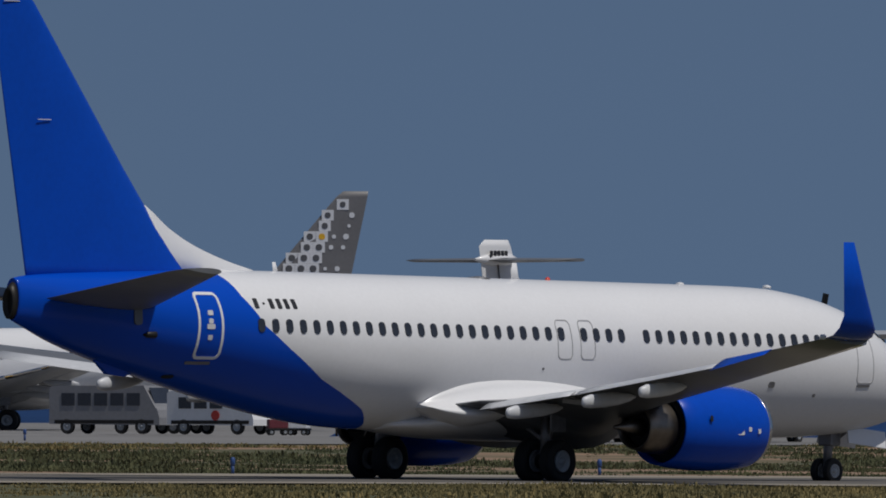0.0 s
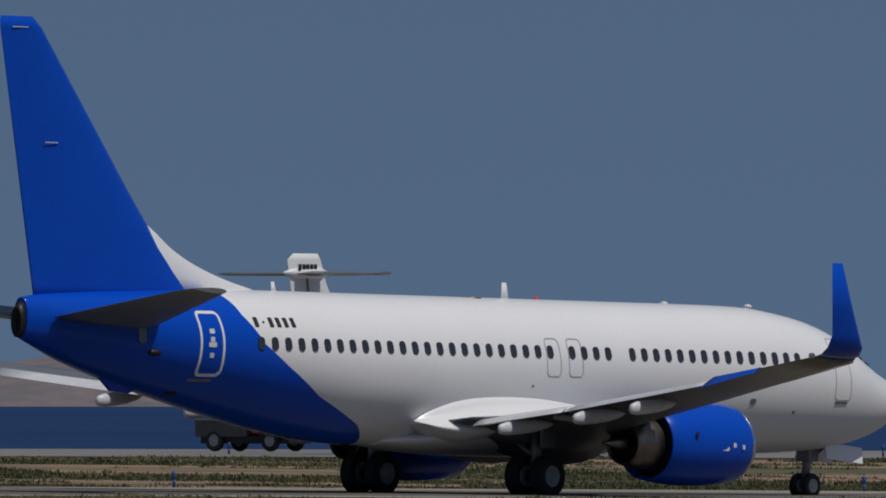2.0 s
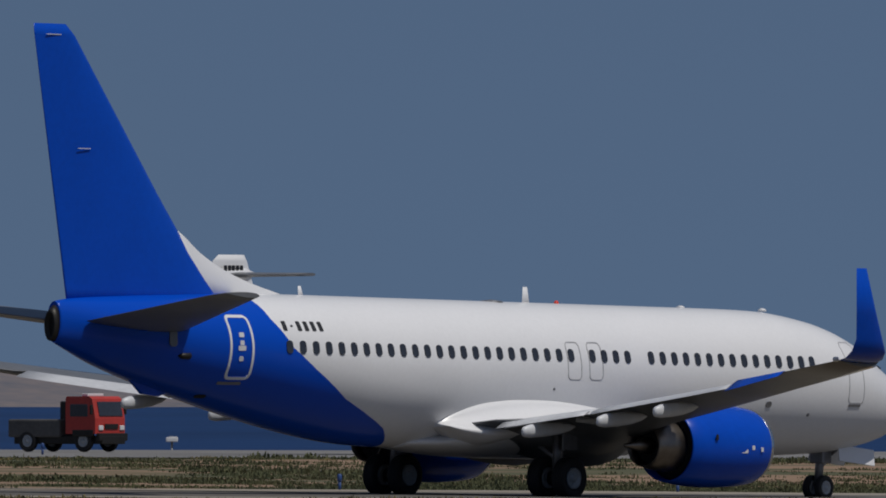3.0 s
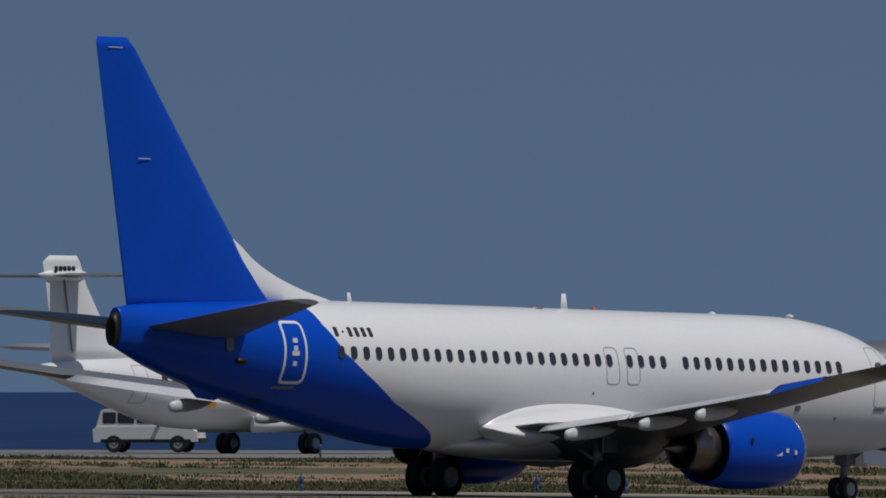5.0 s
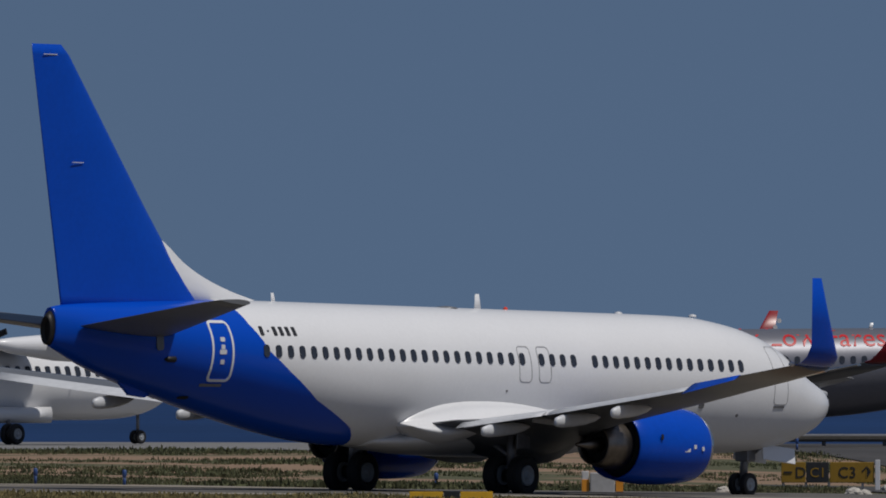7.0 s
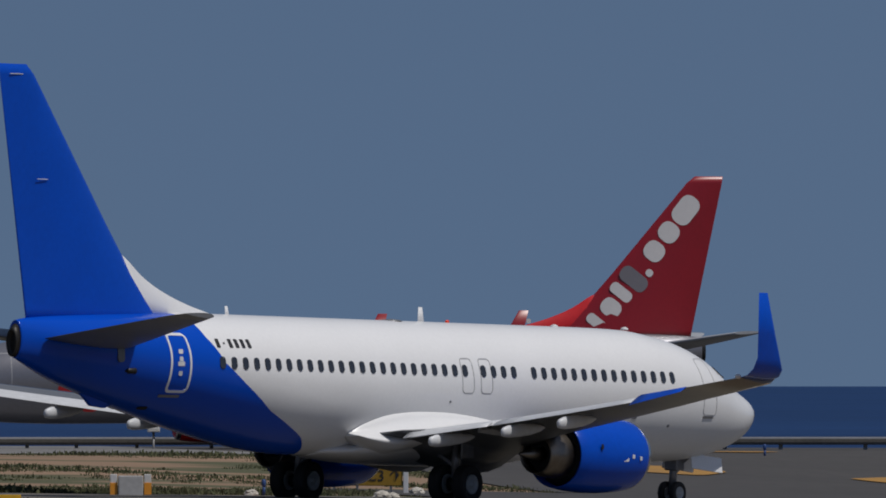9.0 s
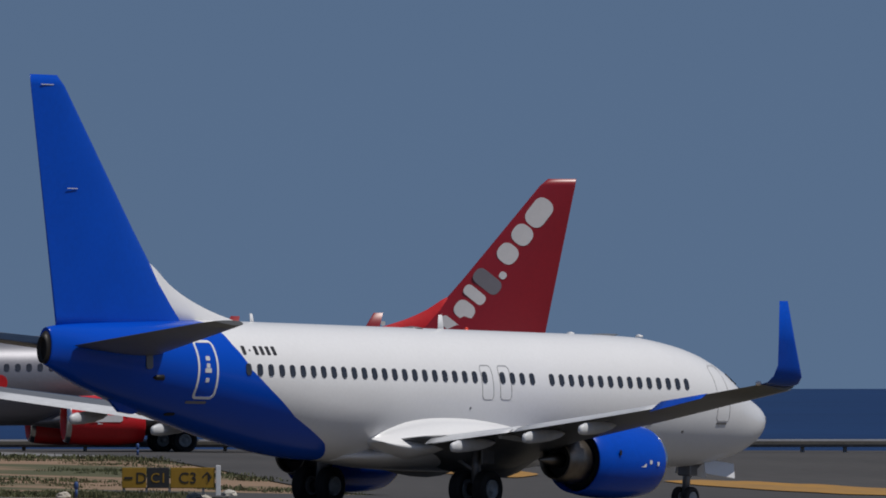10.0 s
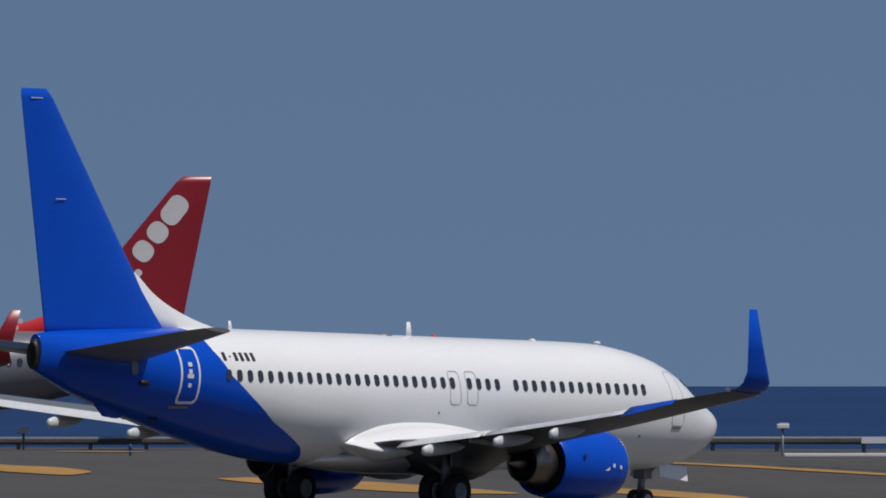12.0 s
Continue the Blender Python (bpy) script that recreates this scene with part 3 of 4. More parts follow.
# ---- spotted-tail jet that rolls away behind ----
spotted_jet, _ = airliner("airliner", dict(
    hull=M_white, hull_label="white hull", window_sides=(1,), door=M_line, belly=M_white, belly_label="white belly", wing=M_grey, wing_label="grey wing", fairing=M_grey,
    winglet=M_tailgrey, winglet_label="grey winglet", nacelle=M_yellow, nacelle_label="yellow engine nacelle", fin=M_tailgrey, fin_label="grey tail fin with white and dark dots",
    panel=False, dorsal=M_white, dorsal_label="white dorsal fillet", tailplane=M_grey))
tagged(spotted_jet, "white twin-jet airliner with a dotted grey tail, parked far behind", "airliner")




spotted_jet.matrix_basis = pose(-21.2, 860.0, 0.60, 0, 0, 180) @ Matrix.Diagonal((0.95, 0.95, 0.95, 1))


# ---- ground ----
M_asphalt = material("sun-bleached asphalt", (0.050, 0.046, 0.043), 0.9, vary=0.35, grain=1.2, coarse=0.05, bump=0.2)
M_taxiway = material("worn taxiway concrete", (0.105, 0.095, 0.082), 0.9, vary=0.25, grain=2.0, coarse=0.12, bump=0.2)
M_shoulder = material("pale gravel shoulder", (0.25, 0.22, 0.175), 0.95, vary=0.25, grain=1.5, coarse=0.1, bump=0.2)
M_apron = material("pale apron concrete", (0.17, 0.165, 0.16), 0.9, vary=0.25, grain=0.6, coarse=0.04, bump=0.1)


def patchy_earth():
    """Tan earth with drifts of dull green low growth over it, long in the sense of the taxiway."""
    m = material("tan earth with thin green growth", (0.25, 0.162, 0.10), 0.95, vary=0.3, grain=0.9, coarse=0.08, bump=0.3, second=(0.19, 0.122, 0.074))
    nt = m.node_tree
    b = nt.nodes["Principled BSDF"]
    old = b.inputs["Base Color"].links[0].from_socket
    tc, stretch = nt.nodes.new("ShaderNodeTexCoord"), nt.nodes.new("ShaderNodeMapping")
    stretch.inputs["Rotation"].default_value = (0, 0, radians(-44.5))
    stretch.inputs["Scale"].default_value = (0.06, 0.11, 1)
    drift = nt.nodes.new("ShaderNodeTexNoise")
    drift.inputs["Scale"].default_value, drift.inputs["Detail"].default_value = 1.0, 5.0
    step = nt.nodes.new("ShaderNodeMapRange")
    step.inputs["From Min"].default_value, step.inputs["From Max"].default_value = 0.50, 0.58
    near, sep = nt.nodes.new("ShaderNodeMapRange"), nt.nodes.new("ShaderNodeSeparateXYZ")
    near.inputs["From Min"].default_value, near.inputs["From Max"].default_value = 470.0, 440.0
    most = nt.nodes.new("ShaderNodeMath")
    most.operation = "MAXIMUM"
    mix = nt.nodes.new("ShaderNodeMix")
    mix.data_type = "RGBA"
    mix.inputs["B"].default_value = (0.068, 0.068, 0.028, 1)
    nt.links.new(tc.outputs["Object"], stretch.inputs["Vector"])
    nt.links.new(tc.outputs["Object"], sep.inputs[0])
    nt.links.new(stretch.outputs[0], drift.inputs["Vector"])
    nt.links.new(drift.outputs["Fac"], step.inputs["Value"])
    nt.links.new(sep.outputs["Y"], near.inputs["Value"])
    nt.links.new(step.outputs[0], most.inputs[0])
    nt.links.new(near.outputs[0], most.inputs[1])
    nt.links.new(most.outputs[0], mix.inputs["Factor"])
    nt.links.new(old, mix.inputs["A"])
    nt.links.new(mix.outputs["Result"], b.inputs["Base Color"])
    return m


M_ground = patchy_earth()
M_sea = material("deep blue sea", (0.010, 0.034, 0.105), 0.7, vary=0.3, grain=0.05, coarse=0.004)
M_sea.node_tree.nodes["Principled BSDF"].inputs["Specular IOR Level"].default_value = 0.12
M_hill = material("hazy brown hill", (0.17, 0.14, 0.135), 0.95, vary=0.3, grain=0.25, coarse=0.06, second=(0.085, 0.09, 0.11))


def sheet(name, xs, ys, lift, mat, label, kind="structure", z_of=None):
    bm = bmesh.new()
    vs = [[bm.verts.new((x, y, (z_of(x, y) if z_of else ground_z(x, y)) + lift)) for x in xs] for y in ys]
    for a, b in zip(vs, vs[1:]):
        for i in range(len(xs) - 1):
            bm.faces.new((a[i], a[i + 1], b[i + 1], b[i]))
    return tagged(part(name, bm, mat), label, "ground", kind=kind)


XS = [-3000, -1000, -300] + [-60 + 5 * k for k in range(43)] + [300, 1000, 3000]
YS = [440 + 5 * k for k in range(65)]
sheet("ground", XS, [-400, 0, 200, 300, 400] + YS + [764], 0.0, M_ground, "dry tan earth of the airfield with green scrub")
sheet("apron_west", [x for x in XS if x < -4], [764, 800, 1000], 0.0, M_apron, "pale grey concrete apron")


def sea_z(x, y):
    return -0.9 + (y - 730) / 4100 * (EYE_Z + 0.88)


tagged(sheet("water", [-3000, -500, 0, 500, 3000], [730, 1500, 2500, 3500, 4820], 0.0, M_sea, "deep blue sea to the horizon", z_of=sea_z), "", "water")


def beside(u, v):
    """A place u metres along the taxi line and v metres to its far side."""
    h = radians(45.5)
    return 38.7 + u * math.sin(h) - v * math.cos(h), 496.3 + u * math.cos(h) + v * math.sin(h)


def strip(name, v0, v1, u0, u1, lift, mat, label, wob=0.0, seed=0.0, n=200):
    bm = bmesh.new()
    rows = []
    for k in range(n + 1):
        u = u0 + (u1 - u0) * k / n
        row = []
        for j in range(7):
            v = v0 + (v1 - v0) * j / 6
            w = (noise.noise((u * 0.05, seed + (j > 3) * 7.3, 2.0)) + 0.5 * noise.noise((u * 0.21, seed + (j > 3) * 3.1, 5.0))) * wob if j in (0, 6) else 0
            x, y = beside(u, v + w)
            y = min(y, 762.0)
            row.append(bm.verts.new((x, y, ground_z(x, y) + lift)))
        rows.append(row)
    for a, b in zip(rows, rows[1:]):
        for i in range(6):
            bm.faces.new((a[i], a[i + 1], b[i + 1], b[i]))
    bmesh.ops.recalc_face_normals(bm, faces=bm.faces)
    return tagged(part(name, bm, mat), label, "ground", kind="structure")


strip("taxiway", -9.5, 9.5, -300, 110, 0.055, M_taxiway, "worn grey taxiway")
strip("shoulder_near", -14.5, -9.5, -300, 30, 0.055, M_shoulder, "pale gravel shoulder beside the taxiway", 1.2, 4.0)
strip("shoulder_far", 9.5, 17.0, -300, 13, 0.055, M_shoulder, "pale gravel shoulder beside the taxiway", 1.6, 8.0)
sheet("apron", [x for x in XS if x <= 60], [y for y in YS if y >= 670], 0.04, M_apron, "pale grey concrete apron")
sheet("crossing_taxiway", [x for x in XS if x >= 70], [y for y in YS if y >= 505], 0.04, M_asphalt, "worn grey taxiway crossing")
sheet("crossing_edge", [60, 65, 70], [y for y in YS if 505 <= y <= 585], 0.04, M_asphalt, "worn grey asphalt at the crossing")
sheet("apron_edge", [60, 65, 70], [y for y in YS if y >= 670], 0.04, M_apron, "pale grey concrete apron")


# ---- marks on the parked red jet ----
def on_fin(x, z, side, w, h, turn, mat, parent, r=0.1):
    p = part("logo_mark", panel(w, h, r, 0.02), mat, parent)
    le, te = -11.02 - (z - 5.1) * 0.838, -17.0 - (z - 5.1) * 0.208
    u = (le - x) / (le - te)
    y = 0.085 * 5 * (0.2969 * math.sqrt(u) - 0.126 * u - 0.3516 * u * u + 0.2843 * u ** 3 - 0.1015 * u ** 4) * (le - te)
    p.matrix_basis = Matrix.Translation((x, side * (y + 0.015), z)) @ Euler((0, radians(turn), 0)).to_matrix().to_4x4()
    return p


def under(root, name):
    return next(o for o in root.children if o.name.split(".")[0] == name)


red_fin = under(red_jet, "tail_fin")
# seven marks up the fin, pale but for one grey
for x, z, w, h, mat in ((-12.35, 5.75, 0.42, 1.05, M_logo), (-12.95, 6.45, 0.72, 0.85, M_logo), (-13.42, 7.15, 0.46, 1.0, M_logo), (-14.0, 7.75, 0.66, 1.25, M_logogrey),
                        (-14.72, 8.02, 0.3, 0.3, M_logo), (-14.95, 9.0, 0.80, 0.85, M_logo), (-15.62, 9.85, 0.82, 0.85, M_logo), (-16.4, 10.85, 1.25, 0.85, M_logo)):
    on_fin(x - 0.36, z - 0.04, 1, w * 1.12, h * 1.12, 52, mat, red_fin, min(w, h) * 0.46)
for side in (-1, 1):
    wing = [o for o in red_jet.children if o.name.split(".")[0] == "wing"][0 if side < 0 else 1]
    for k in range(5):
        p = part("logo_mark", panel(0.2, 0.2, 0.07, 0.03), M_logo, wing)
        p.matrix_basis = Matrix.Translation((-5.55 - 0.19 * k, side * (17.72 + 0.03 * k) - side * 0.06, 4.55 + 0.3 * k))
# nacelle badge, nose art
for nac in [o for o in red_jet.children if o.name.split(".")[0] == "engine_nacelle"]:
    p = part("logo_mark", panel(1.5, 0.3, 0.12, 0.02), M_logo, nac)
    p.matrix_basis = Matrix.Translation((4.0, 4.83 + 1.12, 1.55))
    break
for x, z, r in ((8.2, 3.15, 0.42), (9.3, 2.75, 0.55), (10.4, 3.1, 0.45), (9.0, 2.0, 0.4), (10.6, 2.1, 0.5), (11.6, 2.7, 0.5)):
    p = part("nose_art", panel(2 * r, 1.7 * r, r * 0.8, 0.02), M_redbright, red_jet, "red painted patch")
    p.matrix_basis = on_skin(TWIN_HULL, LEAN, x, z, 1)


def words(text, size, lay, mat, parent, name="lettering", label=""):
    """Raised lettering; lay maps the flat letter plane onto a surface."""
    c = bpy.data.curves.new(name, "FONT")
    c.body, c.size, c.resolution_u, c.extrude = text, size, 3, 0.004
    o = bpy.data.objects.new(name, c)
    scene.collection.objects.link(o)
    me = bpy.data.meshes.new_from_object(o.evaluated_get(bpy.context.evaluated_depsgraph_get()))
    bpy.data.objects.remove(o)
    bpy.data.curves.remove(c)
    for v in me.vertices:
        v.co = lay(v.co.x, v.co.y, v.co.z)
    me.materials.clear()
    me.materials.append(mat)
    ob = new(name, me)
    ob.parent = parent
    if label:
        ob["label"] = label
    return ob


def slogan(x, y, z):
    bx, bz = 2.0 - x * 1.12, 4.55 + y
    return Vector((bx, skin_point(TWIN_HULL, bx, bz, LEAN) + 0.015 + z, bz))


words("Friendly Low Fares", 1.15, slogan, M_redbright, red_jet, "lettering", "red lettering on silver")

# ---- dots on the far tail ----
sp_fin = under(spotted_jet, "tail_fin")
M_dotgrey = material("dark grey dots", (0.10, 0.10, 0.105), 0.4, vary=0.08)
rng = random.Random(4)
for i in range(13):
    for k in range(12):
        z = 5.6 + 0.55 * i
        le, te = -11.02 - (z - 5.1) * 0.838, -17.0 - (z - 5.1) * 0.208
        x = le - 0.35 - 0.62 * (k + 0.5 * (i % 2))
        if x < te + 0.25 or z > 12.0:
            continue
        u = (le - x) / (le - te)
        if u < 0.62 - 0.02 * i:
            d = on_fin(x, z, 1, 0.615, 0.545, 0, M_white, sp_fin, 0.02)
            d = on_fin(x, z, 1, 0.40 - 0.01 * i, 0.40 - 0.01 * i, 0, M_yellow if (i, k) == (8, 1) else M_dotgrey, sp_fin, 0.18 - 0.005 * i)
            d.location.y += 0.014
        elif rng.random() < 0.75:
            s = rng.uniform(0.12, 0.3)
            on_fin(x, z, 1, s, s, 0, M_white, sp_fin, s * 0.4)


like = None
for i in range(9):
    for k in range(16):
        x, z = -8.6 - 0.42 * k - 0.21 * (i % 2), 2.5 + 0.36 * i
        if z < 2.3 + 0.21 * (-8.0 - x) or z > 4.7:
            continue
        m = on_skin(TWIN_HULL, LEAN, x, z, 1)
        if like is None:
            like = part("dot", lathe([(-0.012, 0.12), (0.012, 0.12)], "y", n=14), M_dotgrey, spotted_jet)
            like.matrix_basis = m
        else:
            share("dot", like, spotted_jet, m)


# ---- propeller airliner with a T-tail ----
PROP_HULL = spline([(11.6, 2.35, 2.25, 0.04), (11.3, 2.65, 1.95, 0.4), (10.4, 3.05, 1.45, 0.85), (9.2, 3.55, 1.12, 1.2), (7.5, 3.85, 0.98, 1.4), (5.0, 3.88, 0.96, 1.43), (0, 3.88, 0.96, 1.43),
                    (-5.0, 3.88, 0.98, 1.43), (-7.5, 3.86, 1.2, 1.33), (-10.0, 3.80, 1.85, 1.05), (-12.5, 3.70, 2.6, 0.65), (-14.2, 3.55, 3.05, 0.32), (-14.8, 3.42, 3.15, 0.15)], 4)


def prop_airliner():
    root = new("propeller_airliner")
    part("fuselage", loft([hull_ring(*r) for r in PROP_HULL]), M_white, root, "white hull")
    like = None
    for k in range(28):
        m = on_skin(PROP_HULL, 0, -8.2 + 0.58 * k, 2.92, -1)
        if like is None:
            like = part("cabin_window", panel(0.3, 0.42, 0.1, 0.03), M_glass, root)
            like.matrix_basis = m
        else:
            share("cabin_window", like, root, m)
    part("aft_door", outline(PROP_HULL, 0, -9.5, 2.75, 0.75, 1.5, -1, 0.12, 0.03), M_line, root, "thin grey door outline")
    p = part("badge", panel(0.42, 0.4, 0.08, 0.02), M_orange, root, "orange square badge")
    p.matrix_basis = on_skin(PROP_HULL, 0, -5.3, 2.0, -1)
    for k in range(4):
        p = part("registration_bar", panel(0.3, 0.32, 0.03, 0.02), M_letter, root)
        p.matrix_basis = on_skin(PROP_HULL, 0, -7.5 + 0.42 * k, 2.0, -1)
    fin = part("tail_fin", loft([foil((x, 0, z), c, 0.11, (0, 1, 0)) for x, z, c in ((-7.5, 3.6, 6.2), (-9.6, 4.2, 4.3), (-10.4, 4.9, 3.4), (-11.6, 6.6, 2.5), (-12.0, 7.5, 2.3), (-12.2, 7.75, 1.7))]), M_white, root, "white swept fin")
    part("rudder_seam", tube((-13.2, -0.13, 7.3), (-12.7, -0.2, 4.0), 0.03), M_strut, fin)
    for k in range(5):
        p = part("type_bar", panel(0.2, 0.28, 0.03, 0.02), M_letter, fin)
        p.matrix_basis = Matrix.Translation((-13.7 + 0.27 * k, -0.19, 7.2))
    part("tail_fairing", lathe([(-11.4, 0.05), (-12.2, 0.26), (-13.6, 0.24), (-14.6, 0.04)], "x", (0, 0, 7.0), 16), M_white, fin)
    for side in (-1, 1):
        part("tailplane", loft([foil((-12.2 - 0.10 * y, side * y, 6.98), 1.7 - 0.16 * y, 0.11) for y in (0, 1.2, 2.6, 3.6)]), M_wing, root, "grey tailplane on top of the fin")
        part("wing", loft([foil((2.0 - max(0, y - 5) * 0.08, side * y, 4.0 + y * 0.02), 2.6 - max(0, y - 5) * 0.11, 0.16) for y in (0.3, 2, 5, 9, 13.4)]), M_grey, root, "pale grey high wing")
        nac = part("engine_nacelle", loft([hull_ring(x, 4.05 + t, 4.05 - b, w, 0, 20) for x, t, b, w in ((4.1, 0.12, 0.3, 0.22), (3.7, 0.3, 0.62, 0.42), (2.4, 0.4, 0.8, 0.52), (0.2, 0.35, 0.72, 0.5), (-2.2, 0.2, 0.45, 0.36), (-3.6, 0.05, 0.12, 0.12))]), M_white, root, "white engine nacelle")
        nac.location.y = side * 4.05
        part("spinner", lathe([(4.1, 0.22), (4.4, 0.16), (4.65, 0.02)], "x", (0, 0, 3.95), 14), M_dark, nac)
        for k in range(6):
            a = radians(60 * k + 12)
            blade = part("propeller_blade", box(0, 0, 1.0, 0.05, 0.26, 1.75, 0.02), M_black, nac, "black propeller blade")
            blade.matrix_basis = Matrix.Translation((4.3, 0, 3.95)) @ Euler((a, 0, 0)).to_matrix().to_4x4()
        part("gear_sponson", loft([hull_ring(x, 1.5, 0.85, w, 0, 16) for x, w in ((3.0, 0.1), (1.8, 0.55), (-1.2, 0.6), (-2.8, 0.1))]), M_white, root, "white gear bulge").location.y = side * 1.35
        for yy in (1.85, 2.25):
            wheel(root, "main_wheel", (0, side * yy, 0.42), 0.42, 0.26, 0.22)
        part("gear_leg", tube((0, side * 2.05, 0.42), (0.1, side * 1.6, 1.2), 0.09), M_strut, root)
    part("nose_gear_leg", tube((9.6, 0, 0.3), (9.6, 0, 1.3), 0.07), M_strut, root)
    wheel(root, "nose_wheel", (9.6, 0.15, 0.28), 0.28, 0.16, 0.14)
    wheel(root, "nose_wheel", (9.6, -0.15, 0.28), 0.28, 0.16, 0.14)
    return root


prop = tagged(prop_airliner(), "white high-wing propeller airliner with a T-tail, taxiing", "airliner")
prop.scale = (1.03,) * 3


# where the fin stands: seconds, degrees to the right of +Y, heading
PROP_WAY = ((0.0, 0.174, 31), (1.0, 0.566, 32.5), (2.0, 0.937, 34), (3.0, 1.302, 36), (5.0, 1.978, 40.5), (6.5, 2.44, 45), (8.0, 2.86, 49), (10.0, 3.35, 53), (12.0, 3.78, 55))


def prop_pose(t, a, heading):
    d, turn = 686.0 + 4.0 * t, 90.0 - heading
    a, back = radians(a), 13.4
    return pose(d * math.sin(a) + back * math.cos(radians(turn)), d * math.cos(a) + back * math.sin(radians(turn)), ground_z(20, 720), 0, 0, turn)


# ---- vehicles on the apron ----
M_van = material("white van paint", (0.70, 0.70, 0.70), 0.4, vary=0.08)
M_truckred = material("faded red truck paint", (0.42, 0.035, 0.025), 0.5, vary=0.2)
M_truckgrey = material("grimy grey truck bed", (0.09, 0.085, 0.08), 0.7, vary=0.3)


def road_wheels(root, xs, half, r):
    for x in xs:
        for s in (-1, 1):
            wheel(root, "road_wheel", (x, s * half, r), r, 0.22, r * 0.55)


def van(length, height, width=1.9, bus=False):
    root = new("minibus" if bus else "van")
    nose = 0.25 if bus else 0.95
    prof = [(-length / 2, 0.45), (-length / 2, height - 0.12), (-length / 2 + 0.15, height), (length / 2 - nose - 0.55, height), (length / 2 - nose, height * 0.58), (length / 2 - 0.1, height * 0.5), (length / 2, height * 0.34), (length / 2, 0.4)]
    bm = loft([[(x, -width / 2, z) for x, z in prof], [(x, -width / 2 * 0.98, z) for x, z in prof], [(x, width / 2 * 0.98, z) for x, z in prof], [(x, width / 2, z) for x, z in prof]], True, False)
    part("body", bm, M_van, root, "white painted body")
    n = 5 if bus else 3
    span = length - nose - 1.2
    for s in (-1, 1):
        for k in range(n):
            part("side_window", box(-length / 2 + 0.55 + span * (k + 0.5) / n, s * width / 2, height * 0.72, span / n - 0.16, 0.05, height * 0.26, 0.02), M_glass, root)
        part("sill_trim", box(0, s * (width / 2 + 0.01), 0.55, length * 0.9, 0.04, 0.16, 0.02), M_dark, root)
    part("windscreen", box(0, 0, 0, 0.05, width * 0.84, height * 0.36, 0.02), M_glass, root).matrix_basis = pose(length / 2 - nose - 0.22, 0, height * 0.79, 0, -42 if not bus else -20, 0)
    road_wheels(root, (-length / 2 + 0.9, length / 2 - 0.9), width / 2 - 0.08, 0.34)
    return root


def spot_on_apron(ob, x, y, turn):
    ob.matrix_basis = pose(x, y, ground_z(x, y) + 0.045, 0, 0, turn)


M_vandark = material("dark grey van paint", (0.22, 0.22, 0.23), 0.4, vary=0.15)
M_beaconamber = material("yellow-green beacon lens", (0.55, 0.6, 0.05), 0.3, vary=0.05)
crew_van = tagged(van(4.7, 1.95), "white crew van with dark windows and a red badge, parked", "van", "vans on the apron")
for y in (-0.97, 0.97):
    part("badge", lathe([(-0.02, 0.22), (0.02, 0.22)], "y", (0.3, y, 0.85), 20), M_truckred, crew_van, "round red badge")
part("beacon", lathe([(0, 0.09), (0.14, 0.08), (0.18, 0.03)], "z", (0.2, 0, 1.95), 12), M_beaconamber, crew_van)
spot_on_apron(crew_van, -9.75, 780.0, -35)
copy_thing(crew_van, pose(-12.7, 789.0, ground_z(-12, 789) + 0.045, 0, 0, -35))
mini = tagged(van(5.6, 2.15, 2.0, True), "grey minibus with dark windows, parked on the apron", "minibus")
spot_on_apron(mini, -14.6, 785.0, -28)
for child in mini.children:
    if child.name.split(".")[0] == "body":
        child.data.materials[0] = M_vandark
M_cartred = material("dark red cart paint", (0.13, 0.02, 0.03), 0.6, vary=0.2)


def baggage_cart(paint):
    root = new("baggage_cart")
    part("box", box(0, 0, 0.5, 0.85, 0.7, 0.4, 0.04), paint, root)
    part("frame", box(0, 0, 0.26, 0.95, 0.7, 0.08, 0.02), M_dark, root)
    for x in (-0.3, 0.3):
        for y in (-0.3, 0.3):
            wheel(root, "cart_wheel", (x, y, 0.14), 0.14, 0.08, 0.07)
    return root


cart = tagged(baggage_cart(M_cartred), "small dark red baggage cart on the apron", "cart")
spot_on_apron(cart, -7.25, 772.0, 10)
cart = tagged(baggage_cart(M_van), "small white baggage cart with a yellow lid", "cart")
part("lid", box(0.1, 0, 0.73, 0.5, 0.5, 0.08, 0.02), M_yellow, cart)
spot_on_apron(cart, -6.3, 772.0, -15)
board = tagged(new("dark_board"), "dark board on a single post beside the apron", "sign board")
part("post", tube((0, 0, 0), (0, 0, 0.75), 0.05), M_dark, board)
part("panel", box(0, 0, 0.78, 1.15, 0.08, 0.5, 0.06), M_truckgrey, board)
part("lamp", box(0.72, 0, 0.86, 0.26, 0.2, 0.3, 0.05), M_frame, board, "white lamp housing")
spot_on_apron(board, -4.6, 762.0, 5)


